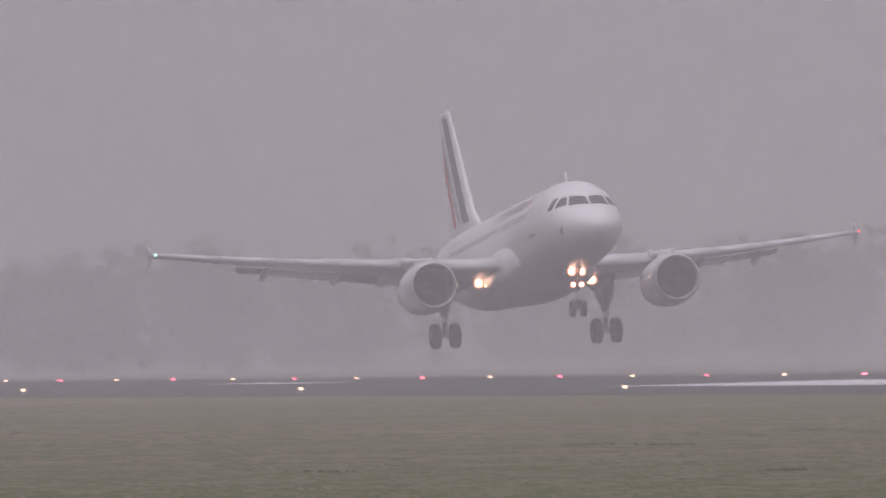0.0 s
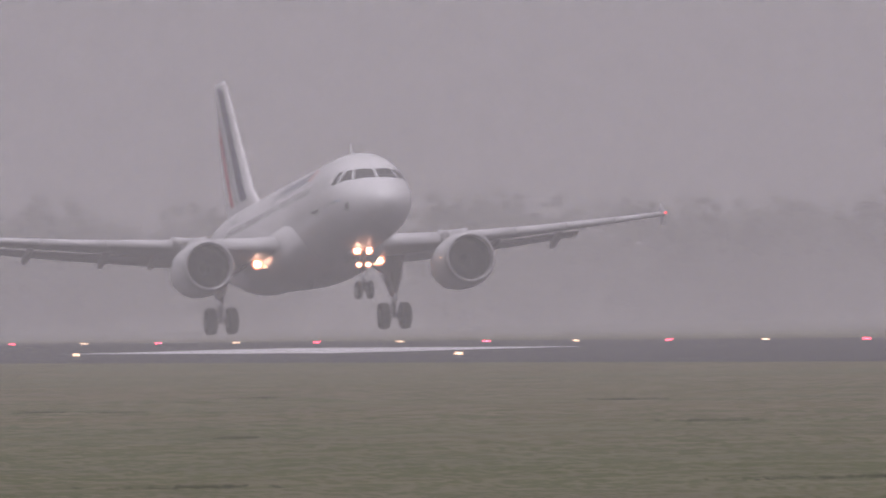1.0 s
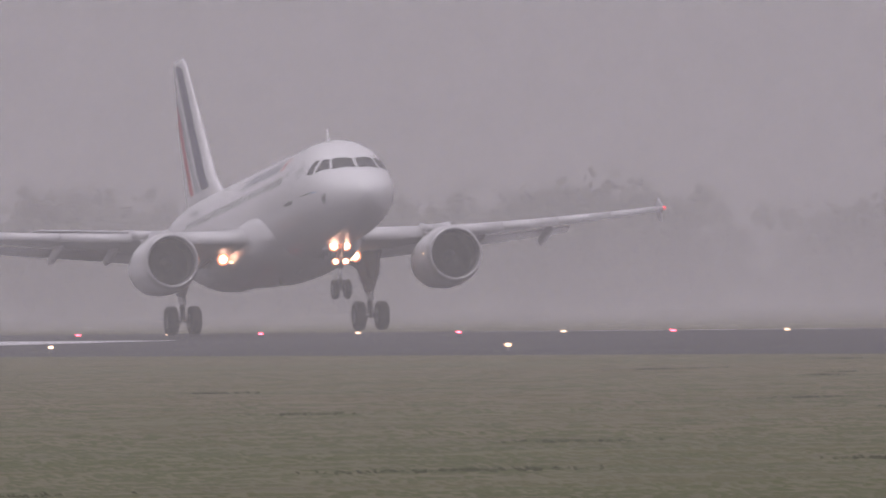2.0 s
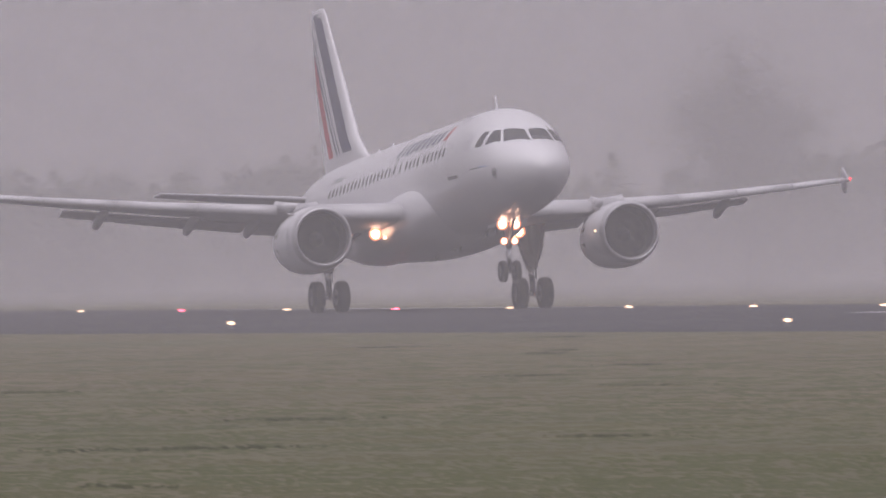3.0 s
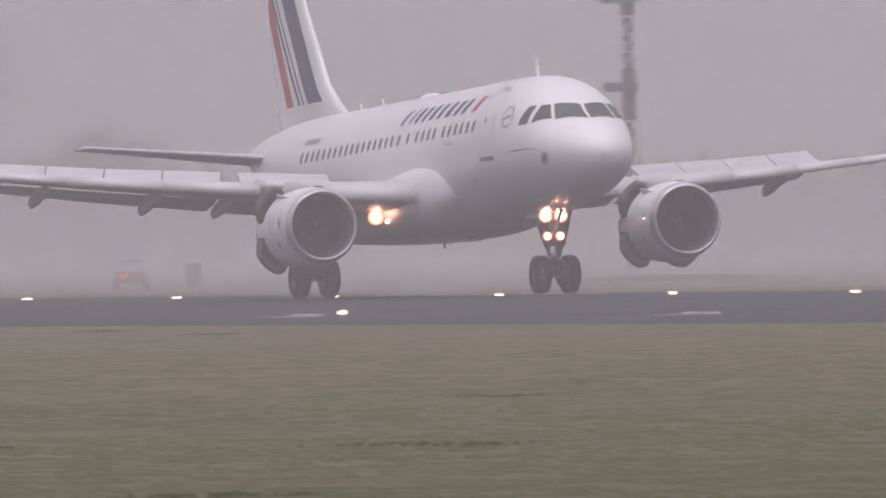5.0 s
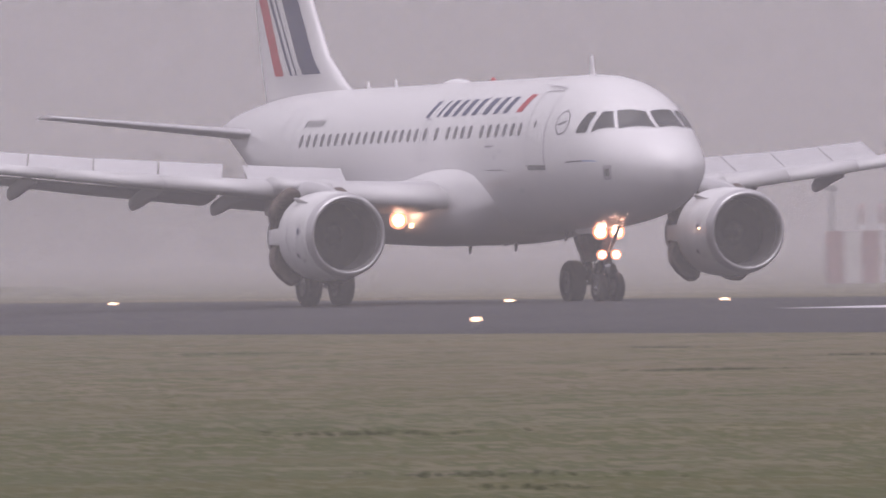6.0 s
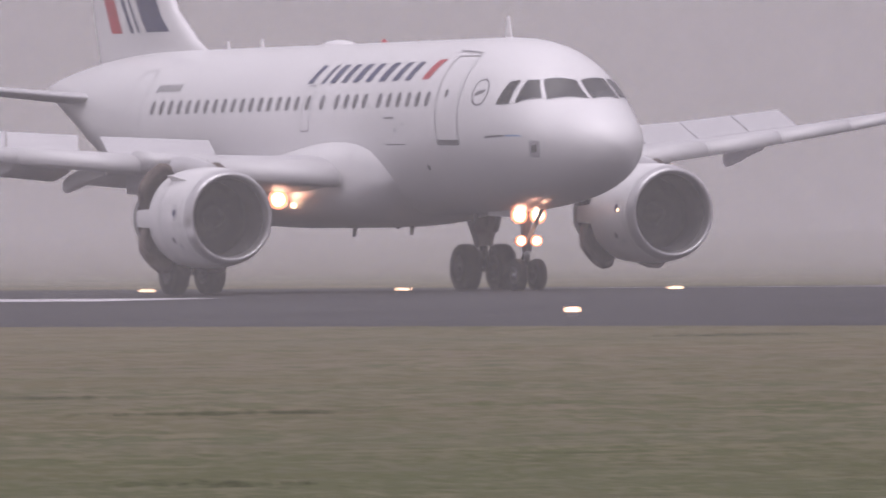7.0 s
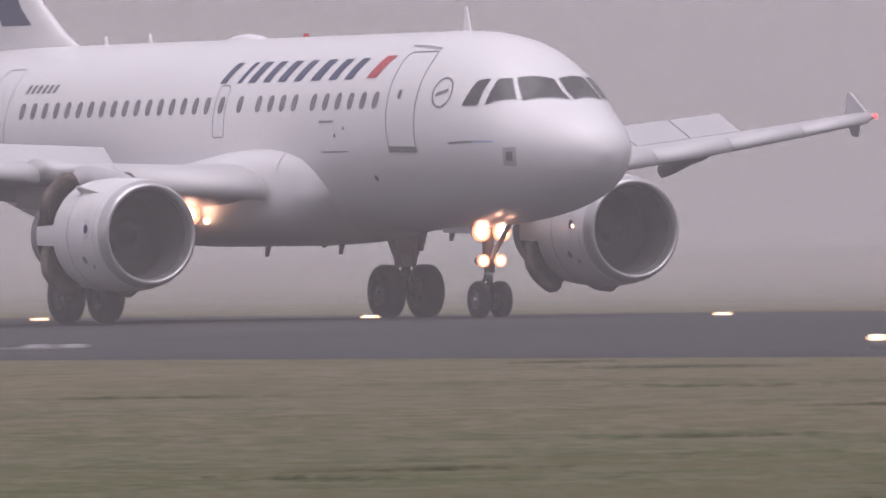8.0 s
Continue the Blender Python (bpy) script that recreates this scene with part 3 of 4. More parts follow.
def build_engine(plane, side):
    c = Vector((side * ENGINE_X, ENGINE_Y, ENGINE_Z))
    e = new("engine")
    e.parent = plane
    e.location = c
    e["label"] = "white turbofan nacelle under the wing"
    # lip, cowl, inlet barrel
    lip = [(0.30, 0.93), (0.12, 0.945), (0.03, 0.97), (0.0, 1.005), (0.03, 1.045), (0.10, 1.08), (0.26, 1.125)]
    part("inlet_lip", revolve(bmesh.new(), lip, 56), LIP, e, "polished bare metal inlet lip")
    cowl = [(0.262, 1.126), (0.5, 1.16), (0.9, 1.19), (1.4, 1.195), (1.9, 1.18), (2.30, 1.15)]
    part("fan_cowl", revolve(bmesh.new(), cowl, 56), COWL, e, "white fan cowl with grimy streaks")
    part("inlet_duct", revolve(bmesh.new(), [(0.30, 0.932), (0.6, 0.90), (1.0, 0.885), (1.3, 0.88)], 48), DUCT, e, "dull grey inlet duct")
    part("fan_disc", revolve(bmesh.new(), [(1.30, 0.88), (1.32, 0.3), (1.32, 0.02)], 40), DARK, e, "dark disc with the inlet's shade in its colour")
    bm = bmesh.new()
    for k in range(36):
        a = 2 * math.pi * k / 36
        rings = []
        for r, tw in ((0.27, 0.25), (0.55, 0.6), (0.875, 0.95)):
            w = 0.075 + 0.05 * r
            da = w * math.cos(tw) / r * 0.6
            rings.append([(r * math.cos(a - da), 1.12 + w * math.sin(tw), r * math.sin(a - da)), (r * math.cos(a + da), 1.12 - w * math.sin(tw), r * math.sin(a + da))])
        loft(bm, rings, close=False)
    FANS.append(part("fan_blades", bm, FAN, e, "fan blades darkened to sink into the inlet's shade", smooth=False))
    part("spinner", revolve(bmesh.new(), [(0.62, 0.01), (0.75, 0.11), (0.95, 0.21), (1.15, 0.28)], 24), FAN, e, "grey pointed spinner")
    # fixed aft cowl, core nozzle and plug
    part("aft_cowl", revolve(bmesh.new(), [(3.28, 1.03), (3.6, 0.95), (3.95, 0.84)], 48), STRUT, e, "dark grey aft cowl ring")
    part("reverser_duct", revolve(bmesh.new(), [(2.1, 1.05), (2.6, 0.92), (3.3, 0.86), (3.95, 0.80)], 40), CASCADE, e, "dark brown lining")
    part("core_nozzle", revolve(bmesh.new(), [(3.3, 0.62), (4.2, 0.52), (4.75, 0.42), (4.74, 0.38)], 32), HOT, e, "heat stained exhaust nozzle")
    part("exhaust_plug", revolve(bmesh.new(), [(4.3, 0.30), (4.8, 0.24), (5.3, 0.03)], 24), HOT, e, "exhaust plug")
    for k in range(4):   # beams between the doors
        a = 90 * k
        bm = revolve(bmesh.new(), [(2.28, 1.152), (2.7, 1.115), (3.3, 1.03)], 4, a0=a - 11, a1=a + 11)
        part("beam", bm, WHITE, e, "white beam between reverser doors")
    # four pivoting reverser doors
    for k in range(4):
        a = 45 + 90 * k
        bm = bmesh.new()
        out = revolve(bm, [(2.305, 1.150), (2.5, 1.135), (2.72, 1.112), (3.275, 1.03)], 12, a0=-33.5, a1=33.5)
        for v in bm.verts:   # the free edge is narrower than the hinge line
            rr, th = math.hypot(v.co.x, v.co.z), math.atan2(v.co.z, v.co.x)
            th *= np.interp(v.co.y, [2.30, 2.50, 2.72], [0.60, 0.88, 1.0])
            v.co.x, v.co.z = rr * math.cos(th), rr * math.sin(th)
        g = bmesh.ops.extrude_face_region(bm, geom=bm.faces[:])
        for v in g["geom"]:
            if isinstance(v, bmesh.types.BMVert):
                rr = math.hypot(v.co.x, v.co.z)
                k2 = (rr - 0.16) / rr
                v.co.x *= k2
                v.co.z *= k2
        bmesh.ops.recalc_face_normals(bm, faces=bm.faces)
        # to the door's own pivot
        pivot = Vector((0.98, 2.98, 0))
        bmesh.ops.translate(bm, verts=bm.verts, vec=-pivot)
        d = part("reverser_door", bm, WHITE, e, "pivoting thrust reverser door, brown inside")
        d.data.materials.append(CASCADE)
        for p in d.data.polygons:
            if p.normal.x < 0.45:
                p.material_index = 1
        DOORS.append((d, Matrix.Rotation(radians(-a), 4, "Y") @ Matrix.Translation(pivot)))
    # a strake on each shoulder, and the pylon
    for sx in (-1, 1):
        ca, sa = math.cos(radians(48)) * sx, math.sin(radians(48))
        bm = flat_piece(bmesh.new(), [(ca * r, y, sa * r) for y, r in ((0.80, 1.18), (1.50, 1.36), (1.72, 1.35), (1.72, 1.17))], 0.03)
        part("strake", bm, COWL, e, "thin white strake", smooth=False)
    bm = bmesh.new()
    rings = []
    for y, z0, z1, w in ((0.95, 1.14, 1.22, 0.04), (1.6, 1.0, 1.34, 0.15), (2.6, 0.9, 1.46, 0.21), (3.6, 0.75, 1.44, 0.23), (4.8, 0.55, 1.2, 0.2), (6.2, 0.62, 1.1, 0.05)):
        rings.append([(-w, y, z0), (w, y, z0), (w, y, (z0 + z1) / 2), (w * 0.6, y, z1), (-w * 0.6, y, z1), (-w, y, (z0 + z1) / 2)])
    loft(bm, rings, cap0=True, cap1=True)
    part("pylon", bm, WING, e, "grey engine pylon")
    return e


WHEELS = []
OLEOS = []


def build_wheel(parent, x, y, r, w):
    h = new("wheel")
    h.parent = parent
    h["label"] = "black tyre on a grey alloy rim"
    prof = [(-0.5, 0.52), (-0.5, 0.80), (-0.44, 0.92), (-0.30, 0.985), (-0.1, 1.0), (0.1, 1.0), (0.30, 0.985), (0.44, 0.92), (0.5, 0.80), (0.5, 0.52)]
    bm = revolve(bmesh.new(), [(a * w, b * r) for a, b in prof], 36, axis="X")
    part("tyre", bm, TYRE, h, "black rubber tyre")
    rim = [(-0.42, 0.10), (-0.44, 0.24), (-0.30, 0.30), (-0.30, 0.42), (-0.47, 0.53), (0.47, 0.53), (0.30, 0.42), (0.30, 0.30), (0.44, 0.24), (0.42, 0.10)]
    bm = revolve(bmesh.new(), [(a * w, b * r) for a, b in rim], 24, axis="X")
    for k in range(8):
        a = k * math.pi / 4
        for sx in (-1, 1):
            tube(bm, (sx * w * 0.28, 0.36 * r * math.cos(a), 0.36 * r * math.sin(a)), (sx * w * 0.33, 0.36 * r * math.cos(a), 0.36 * r * math.sin(a)), 0.045 * r, seg=6)
    part("rim", bm, RIM, h, "grey alloy rim")
    WHEELS.append((h, Vector((x, y, r)), r))
    return h


def build_main_gear(plane, side):
    g = new("main_gear")
    g.parent = plane
    g["label"] = "grey main undercarriage leg with two wheels"
    x = side * 3.82
    bm = bmesh.new()
    tube(bm, (x, 0, 1.55), (x - side * 0.05, -0.12, 3.1), 0.17, 0.20)
    part("leg", bm, STRUT, g)
    bm = tube(bmesh.new(), (x, 0, 0.5), (x, 0, 2.2), 0.105)
    tube(bm, (x - 0.6, 0, 0.58), (x + 0.6, 0, 0.58), 0.09)
    OLEOS.append((part("oleo", bm, CHROME, g, "bright oleo piston with its axle"), False))
    bm = tube(bmesh.new(), (x, 0, 1.75), (x - side * 1.45, -0.25, 2.7), 0.075)
    tube(bm, (x, 0, 2.2), (x - side * 0.7, -0.12, 2.25), 0.04)
    part("side_stay", bm, STRUT, g)
    bm = tube(bmesh.new(), (x, 0.12, 0.62), (x, 0.42, 1.05), 0.05)
    tube(bm, (x, 0.42, 1.05), (x, 0.14, 1.55), 0.05)
    part("torque_link", bm, STRUT, g)
    # leg door outboard of the strut
    bm = bmesh.new()
    flat_piece(bm, [(x + side * 0.22, -0.40, 1.45), (x + side * 0.22, 0.45, 1.45), (x + side * 0.45, 0.75, 2.85), (x + side * 0.45, -0.70, 2.85)], 0.04)
    part("gear_door", bm, STRUT, g, "dark grey gear door on the leg", smooth=False)
    bm = bmesh.new()
    loft(bm, [[(x + u * w, v * 0.34, z) for u, v in ((-1, -0.5), (1, -0.5), (1, 0.5), (-1, 0.5))] for z, w in ((1.12, 0.16), (1.30, 0.20), (1.62, 0.33), (2.0, 0.44), (2.9, 0.46))], cap0=True, cap1=True)
    part("leg_brace", bm, STRUT, g, "dark trapezoid leg brace", smooth=False)
    bm = bmesh.new()
    for dy in (-0.17, 0.17):
        tube(bm, (x + 0.1, dy, 0.75), (x + 0.12, dy * 0.8, 2.6), 0.025, seg=6)
    part("hydraulic_line", bm, STRUT, g)
    for sx in (-1, 1):
        build_wheel(plane, x + sx * 0.465, 0, 0.584, 0.43)
    return g


def build_nose_gear(plane):
    g = new("nose_gear")
    g.parent = plane
    g["label"] = "grey nose undercarriage leg with two wheels"
    y = -11.05
    part("leg", tube(bmesh.new(), (0, y, 0.95), (0, y + 0.1, 2.2), 0.115, 0.14), STRUT, g)
    bm = tube(bmesh.new(), (0, y, 0.35), (0, y, 1.5), 0.075)
    tube(bm, (-0.36, y, 0.38), (0.36, y, 0.38), 0.06)
    OLEOS.append((part("oleo", bm, CHROME, g, "bright oleo piston with its axle"), True))
    part("drag_stay", tube(bmesh.new(), (0, y, 1.15), (0, y - 1.2, 2.2), 0.055), STRUT, g)
    bm = tube(bmesh.new(), (0, y + 0.1, 0.45), (0, y + 0.32, 0.72), 0.035)
    tube(bm, (0, y + 0.32, 0.72), (0, y + 0.1, 1.0), 0.035)
    part("torque_link", bm, STRUT, g)
    for sx in (-1, 1):
        bm = bmesh.new()
        flat_piece(bm, [(sx * 0.34, y + 0.15, 1.76), (sx * 0.34, y + 1.35, 1.80), (sx * 0.36, y + 1.45, 2.25), (sx * 0.36, y + 0.05, 2.25)], 0.025)
        part("gear_door", bm, WHITE, g, "small white gear door", smooth=False)
        build_wheel(plane, sx * 0.25, y, 0.39, 0.225)
        # take-off lamps above, turn-off lamps below
        for z, r, m, dx in ((1.80, 0.175, LAND, 0.24), (1.20, 0.115, LAND, 0.20)):
            part("lamp_housing", tube(bmesh.new(), (sx * dx, y - 0.10, z), (sx * dx, y + 0.14, z), r * 1.12, r * 0.7), STRUT, g)
            bm = bmesh.new()
            bmesh.ops.create_uvsphere(bm, u_segments=16, v_segments=10, radius=r * 0.80, matrix=Matrix.Translation((sx * dx, y - 0.13, z)) @ Matrix.Diagonal((1, 0.4, 1, 1)))
            part("lamp", bm, m, g, "dazzling warm white lamp")
            # glowing ring added for the orange fringe of the glare
            bm = revolve(bmesh.new(), [(0.0, r * 0.74), (-0.045, r * 1.0), (-0.05, r * 1.14), (0.03, r * 1.14)], 24, (sx * dx, y - 0.10, z))
            part("reflector", bm, FRINGE, g, "glowing ring added for the lamp's orange fringe")
    part("lamp_bracket", tube(bmesh.new(), (-0.3, y + 0.03, 1.80), (0.3, y + 0.03, 1.80), 0.04), STRUT, g)
    return g


FIN_ROWS = [(5.55, 7.22, 7.2, 0.03), (5.95, 7.72, 6.8, 0.05), (6.25, 8.47, 6.15, 0.085), (6.96, 9.64, 5.2, 0.1), (8.91, 11.17, 4.15, 0.1), (11.9, 13.57, 2.1, 0.095), (12.15, 13.92, 1.7, 0.05)]


def fin_point(side, y, z, off=0.006):
    zs = [r[0] for r in FIN_ROWS]
    le, ch, th = (np.interp(z, zs, [r[i] for r in FIN_ROWS]) for i in (1, 2, 3))
    x = min(max((y - le) / ch, 0.004), 0.985)
    t = 5 * th * (0.2969 * math.sqrt(x) - 0.126 * x - 0.3516 * x**2 + 0.2843 * x**3 - 0.1036 * x**4)
    cam = 0.03 * (x - x * x)
    q = (t * 1.1 + cam) * ch if side > 0 else (-t * 0.85 + cam) * ch
    return Vector((q + side * off, le + x * ch, z))


def build_fin_bands(fin):
    """Slanting bands: (aft edge, fore edge) at the foot and their lean per metre of height."""
    for name, mtl, y0, y1, lean in (("navy_band", NAVY, 9.97, 11.24, 0.74), ("navy_line", NAVY, 11.59, 11.74, 0.80),
                                    ("navy_line", NAVY, 12.00, 12.24, 0.79), ("red_band", RED, 12.82, 13.58, 0.60)):
        for side in (-1, 1):
            bm = bmesh.new()
            rings = []
            for z in np.linspace(6.47, 11.95, 16):
                h = z - 6.47
                toe = 0.25 * max(0, 1 - h / 0.5)**2 if name == "navy_band" else 0.0
                lim = np.interp(z, [r[0] for r in FIN_ROWS], [r[1] + r[2] * 0.975 for r in FIN_ROWS])
                a, b = y0 - toe + lean * h, y1 - toe * 0.3 + lean * h
                rings.append([fin_point(side, min(y, lim), z) for y in np.linspace(a, b, 5)])
            loft(bm, rings, close=False)
            part(name, bm, mtl, fin, "navy painted band" if mtl is NAVY else "red painted band")


def build_tail(plane):
    bm = bmesh.new()
    rows = FIN_ROWS
    loft(bm, [[(q, y + p, z) for p, q in airfoil(c, th, 12)] for z, y, c, th in rows], cap0=True, cap1=True)
    fin = part("fin", bm, WHITE, plane, "white fin with slanting navy and red bands")
    build_fin_bands(fin)
    for side in (-1, 1):
        bm = bmesh.new()
        rings = []
        for d, le, ch, z in ((0.5, 11.3, 3.9, 4.78), (1.2, 11.75, 3.5, 4.84), (6.12, 14.75, 1.45, 5.40), (6.22, 15.0, 1.1, 5.41)):
            rings.append([(side * d, le + p, z + q * 0.8) for p, q in airfoil(ch, 0.10, 10)])
        loft(bm, rings, cap0=True, cap1=True)
        part("tailplane", bm, WING, plane, "grey tailplane")
    return fin


def build_belly(plane):
    bm = bmesh.new()
    rings = []
    for y, w, zt, zb in ((-6.98, 1.50, 2.95, 2.62), (-6.90, 1.72, 3.20, 2.42), (-6.68, 1.92, 3.48, 2.18), (-6.3, 2.07, 3.74, 1.97), (-5.7, 2.20, 3.84, 1.73), (-5.0, 2.30, 3.88, 1.65), (-4.1, 2.37, 3.86, 1.60),
                         (-3, 2.42, 3.77, 1.57), (0, 2.4, 3.4, 1.58), (2.5, 2.2, 3.0, 1.66), (4.4, 1.7, 2.7, 1.80), (5.8, 0.6, 2.3, 1.93)):
        zm, k = (zt + zb) / 2 - 0.1, []
        for a in np.linspace(0, 2 * math.pi, 41)[:-1]:
            cx, cz = math.cos(a), math.sin(a)
            e = 0.62
            x = w * math.copysign(abs(cx)**e, cx)
            z = zm + (zt - zm if cz > 0 else zm - zb) * math.copysign(abs(cz)**(0.58 if cz > 0 else 0.8), cz)
            k.append((x, y, z))
        rings.append(k)
    loft(bm, rings, cap0=True, cap1=True)
    fairing = part("belly_fairing", bm, WHITE, plane, "smooth pale wing-to-body fairing")
    # panel joint across the shoulder of the fairing
    for sx in (-1, 1):
        bm = bmesh.new()
        pts = [Vector(p) for p in rings[4][1:9]]
        loft(bm, [[(sx * (abs(p.x) + 0.006), p.y, p.z + 0.006), (sx * (abs(p.x) + 0.006), p.y + 0.025, p.z + 0.006)] for p in pts], close=False)
        part("panel_joint", bm, LINE, fairing, smooth=False)


def build_airliner():
    plane = thing("airliner", "white twin-engine jet airliner with navy and red fin bands, lamps lit", "airliner")
    build_fuselage(plane)
    build_belly(plane)
    for side in (-1, 1):
        wing = build_wing(plane, side)
        WINGS.append((wing, side))
        build_spoilers(wing, side)
        build_engine(plane, side)
        build_main_gear(plane, side)
        # retractable landing lamp under the wing root
        bm = bmesh.new()
        bmesh.ops.create_uvsphere(bm, u_segments=16, v_segments=10, radius=0.16, matrix=Matrix.Translation((side * 2.68, -2.6, 2.27)) @ Matrix.Diagonal((1, 0.5, 1, 1)))
        part("landing_lamp", bm, LAND, plane, "dazzling warm white landing lamp")
        # orange glare fringe again, as a glowing ring round this lamp
        bm = revolve(bmesh.new(), [(0.0, 0.15), (-0.05, 0.20), (-0.06, 0.235), (0.05, 0.235)], 24, (side * 2.68, -2.6, 2.27))
        part("reflector", bm, FRINGE, plane, "glowing ring added for the lamp's orange fringe")
        part("lamp_stalk", tube(bmesh.new(), (side * 2.68, -2.5, 2.3), (side * 2.68, -2.3, 2.75), 0.05), STRUT, plane)
        # glowing bead added as the landing lamp's reflection on the fairing
        bm = bmesh.new()
        bmesh.ops.create_uvsphere(bm, u_segments=12, v_segments=8, radius=0.075, matrix=Matrix.Translation((side * 2.42, -2.9, 2.12)))
        part("turnoff_lamp", bm, GLINT, plane, "small glowing bead for the landing lamp's reflection on the fairing")
    build_nose_gear(plane)
    build_tail(plane)
    return plane


# ---------------------------------------------------------------- fuselage details
def ribbon(bm, pts, width, off=0.007):
    """A thin line along (station, degrees) points on the skin."""
    for (s0, d0), (s1, d1) in zip(pts, pts[1:]):
        k = 0.0345
        ds, dd = s1 - s0, (d1 - d0) * k
        ln = math.hypot(ds, dd) or 1
        ns, nd = -dd / ln * width / 2, ds / ln * width / 2 / k
        n = max(1, int(ln / 0.25))
        rings = []
        for i in range(n + 1):
            u = i / n
            s, d = s0 + (s1 - s0) * u, d0 + (d1 - d0) * u
            rings.append([skin(s - ns, d - nd, off), skin(s + ns, d + nd, off)])
        loft(bm, rings, close=False)
    return bm


def oval(bm, s, d, w, h, off=0.007, n=14):
    """A rounded upright window on the skin."""
    c = bm.verts.new(skin(s, d, off))
    ring = []
    for i in range(n):
        a = 2 * math.pi * i / n
        x, y = math.copysign(abs(math.cos(a))**0.75, math.cos(a)), math.copysign(abs(math.sin(a))**0.75, math.sin(a))
        ring.append(bm.verts.new(skin(s + w / 2 * x, d + h / 2 * y / 0.0345, off)))
    for i in range(n):
        bm.faces.new((c, ring[i], ring[(i + 1) % n]))
    bmesh.ops.recalc_face_normals(bm, faces=bm.faces)
    return bm


def build_windows(fus):
    # flight deck: front pane, sliding pane, rear pane on each side
    for m in (-1, 1):
        for c in ([(2.46, -28.0), (2.20, -2.2), (1.50, -2.2), (1.95, -38.5)],
                  [(2.71, -39.5), (2.51, -31.5), (2.07, -41.3), (2.60, -61.8)],
                  [(3.12, -49.5), (2.87, -43.4), (2.80, -65.0), (3.25, -69.4)]):
            part("cockpit_window", patch(bmesh.new(), [(s, d * -m) for s, d in c], 0.010, 8), GLASS, fus, "dark flight deck window pane")
            bm = bmesh.new()
            ribbon(bm, [(s, d * -m) for s, d in c + c[:1]], 0.035, 0.012)
            part("window_surround", bm, LINE, fus, "thin grey window surround")
    # cabin windows
    row = [23.13 - 0.5484 * k for k in range(17)] + [13.70, 12.84] + [11.98, 11.42, 10.88, 10.33] + [9.47, 8.91, 8.35, 7.79, 7.23, 6.67]
    for m in (-1, 1):
        for s in row:
            part("cabin_window", oval(bmesh.new(), s, 71.9 * m, 0.25, 0.36), CABIN, fus, "dim oval cabin window")


def build_doors(fus):
    for m in (-1, 1):
        for name, c, w in (("cabin_door", [(5.94, 100.5), (6.02, 92), (6.28, 45), (6.22, 38.5), (5.15, 36.8), (5.03, 45), (4.86, 92), (4.82, 100)], 0.035),
                           ("cabin_door", [(24.9, 96), (24.95, 50), (24.85, 42), (24.1, 41), (23.95, 50), (23.9, 96)], 0.03),
                           ("overwing_exit", [(13.95, 89.5), (14.02, 62), (13.94, 59.5), (13.60, 59.5), (13.52, 62), (13.43, 89.5), (13.5, 91), (13.88, 91)], 0.03)):
            bm = bmesh.new()
            ribbon(bm, [(s, d * m) for s, d in c + c[:1]], w)
            part(name, bm, LINE, fus, "door outline set into the skin")
        part("door_sill", patch(bmesh.new(), [(5.98, 99.0 * m), (4.78, 98.6 * m), (4.80, 102.2 * m), (5.94, 102.6 * m)], 0.02), STRUT, fus, "dark scuffed door sill")
        part("door_hinge_cover", patch(bmesh.new(), [(6.50, 31.3 * m), (5.12, 33.6 * m), (5.12, 34.8 * m), (6.50, 32.5 * m)], 0.02), LINE, fus)
        part("door_window", oval(bmesh.new(), 5.67, 68.5 * m, 0.14, 0.2), CABIN, fus)
        # cargo hatch handle line and small service marks
        part("hatch_line", ribbon(bmesh.new(), [(9.02, 101.3 * m), (7.82, 101.5 * m)], 0.03), LINE, fus)
        part("hatch_mark", ribbon(bmesh.new(), [(9.07, 83.8 * m), (8.43, 83.8 * m)], 0.045), LINE, fus)
        for s, d, r in ((8.35, 92, 0.09), (7.95, 88, 0.08), (6.9, 118, 0.14), (5.2, 117, 0.07), (3.2, 118, 0.07)):
            part("service_port", oval(bmesh.new(), s, d * m, r * 1.2, r), LINE, fus)
        part("static_plate", patch(bmesh.new(), [(1.86, 92 * m), (1.50, 90 * m), (1.56, 109 * m), (1.93, 109 * m)], 0.009), BELLY, fus, "bare metal sensor plate")
        part("static_port", patch(bmesh.new(), [(1.78, 96 * m), (1.60, 95 * m), (1.63, 103.5 * m), (1.82, 104 * m)], 0.014), STRUT, fus)
        part("name_bar", ribbon(bmesh.new(), [(3.58, 95.0 * m), (2.75, 91.2 * m)], 0.055), LINE, fus, "grey lettering drawn as a bar")
        part("name_bar", ribbon(bmesh.new(), [(2.70, 91.0 * m), (2.10, 88.4 * m)], 0.055), mat("pale_blue_paint", (0.36, 0.47, 0.68), 0.4), fus, "pale blue lettering drawn as a bar")
        # round badge behind the flight deck
        ring = [(4.05 + 0.33 * math.cos(a), (64.5 + 0.33 / 0.0345 * math.sin(a)) * m) for a in np.linspace(0, 2 * math.pi, 17)]
        part("badge", ribbon(bmesh.new(), ring, 0.05), LINE, fus, "thin grey round badge")
        part("badge_mark", ribbon(bmesh.new(), [(4.25, 67.0 * m), (3.86, 62.5 * m)], 0.09), LINE, fus)


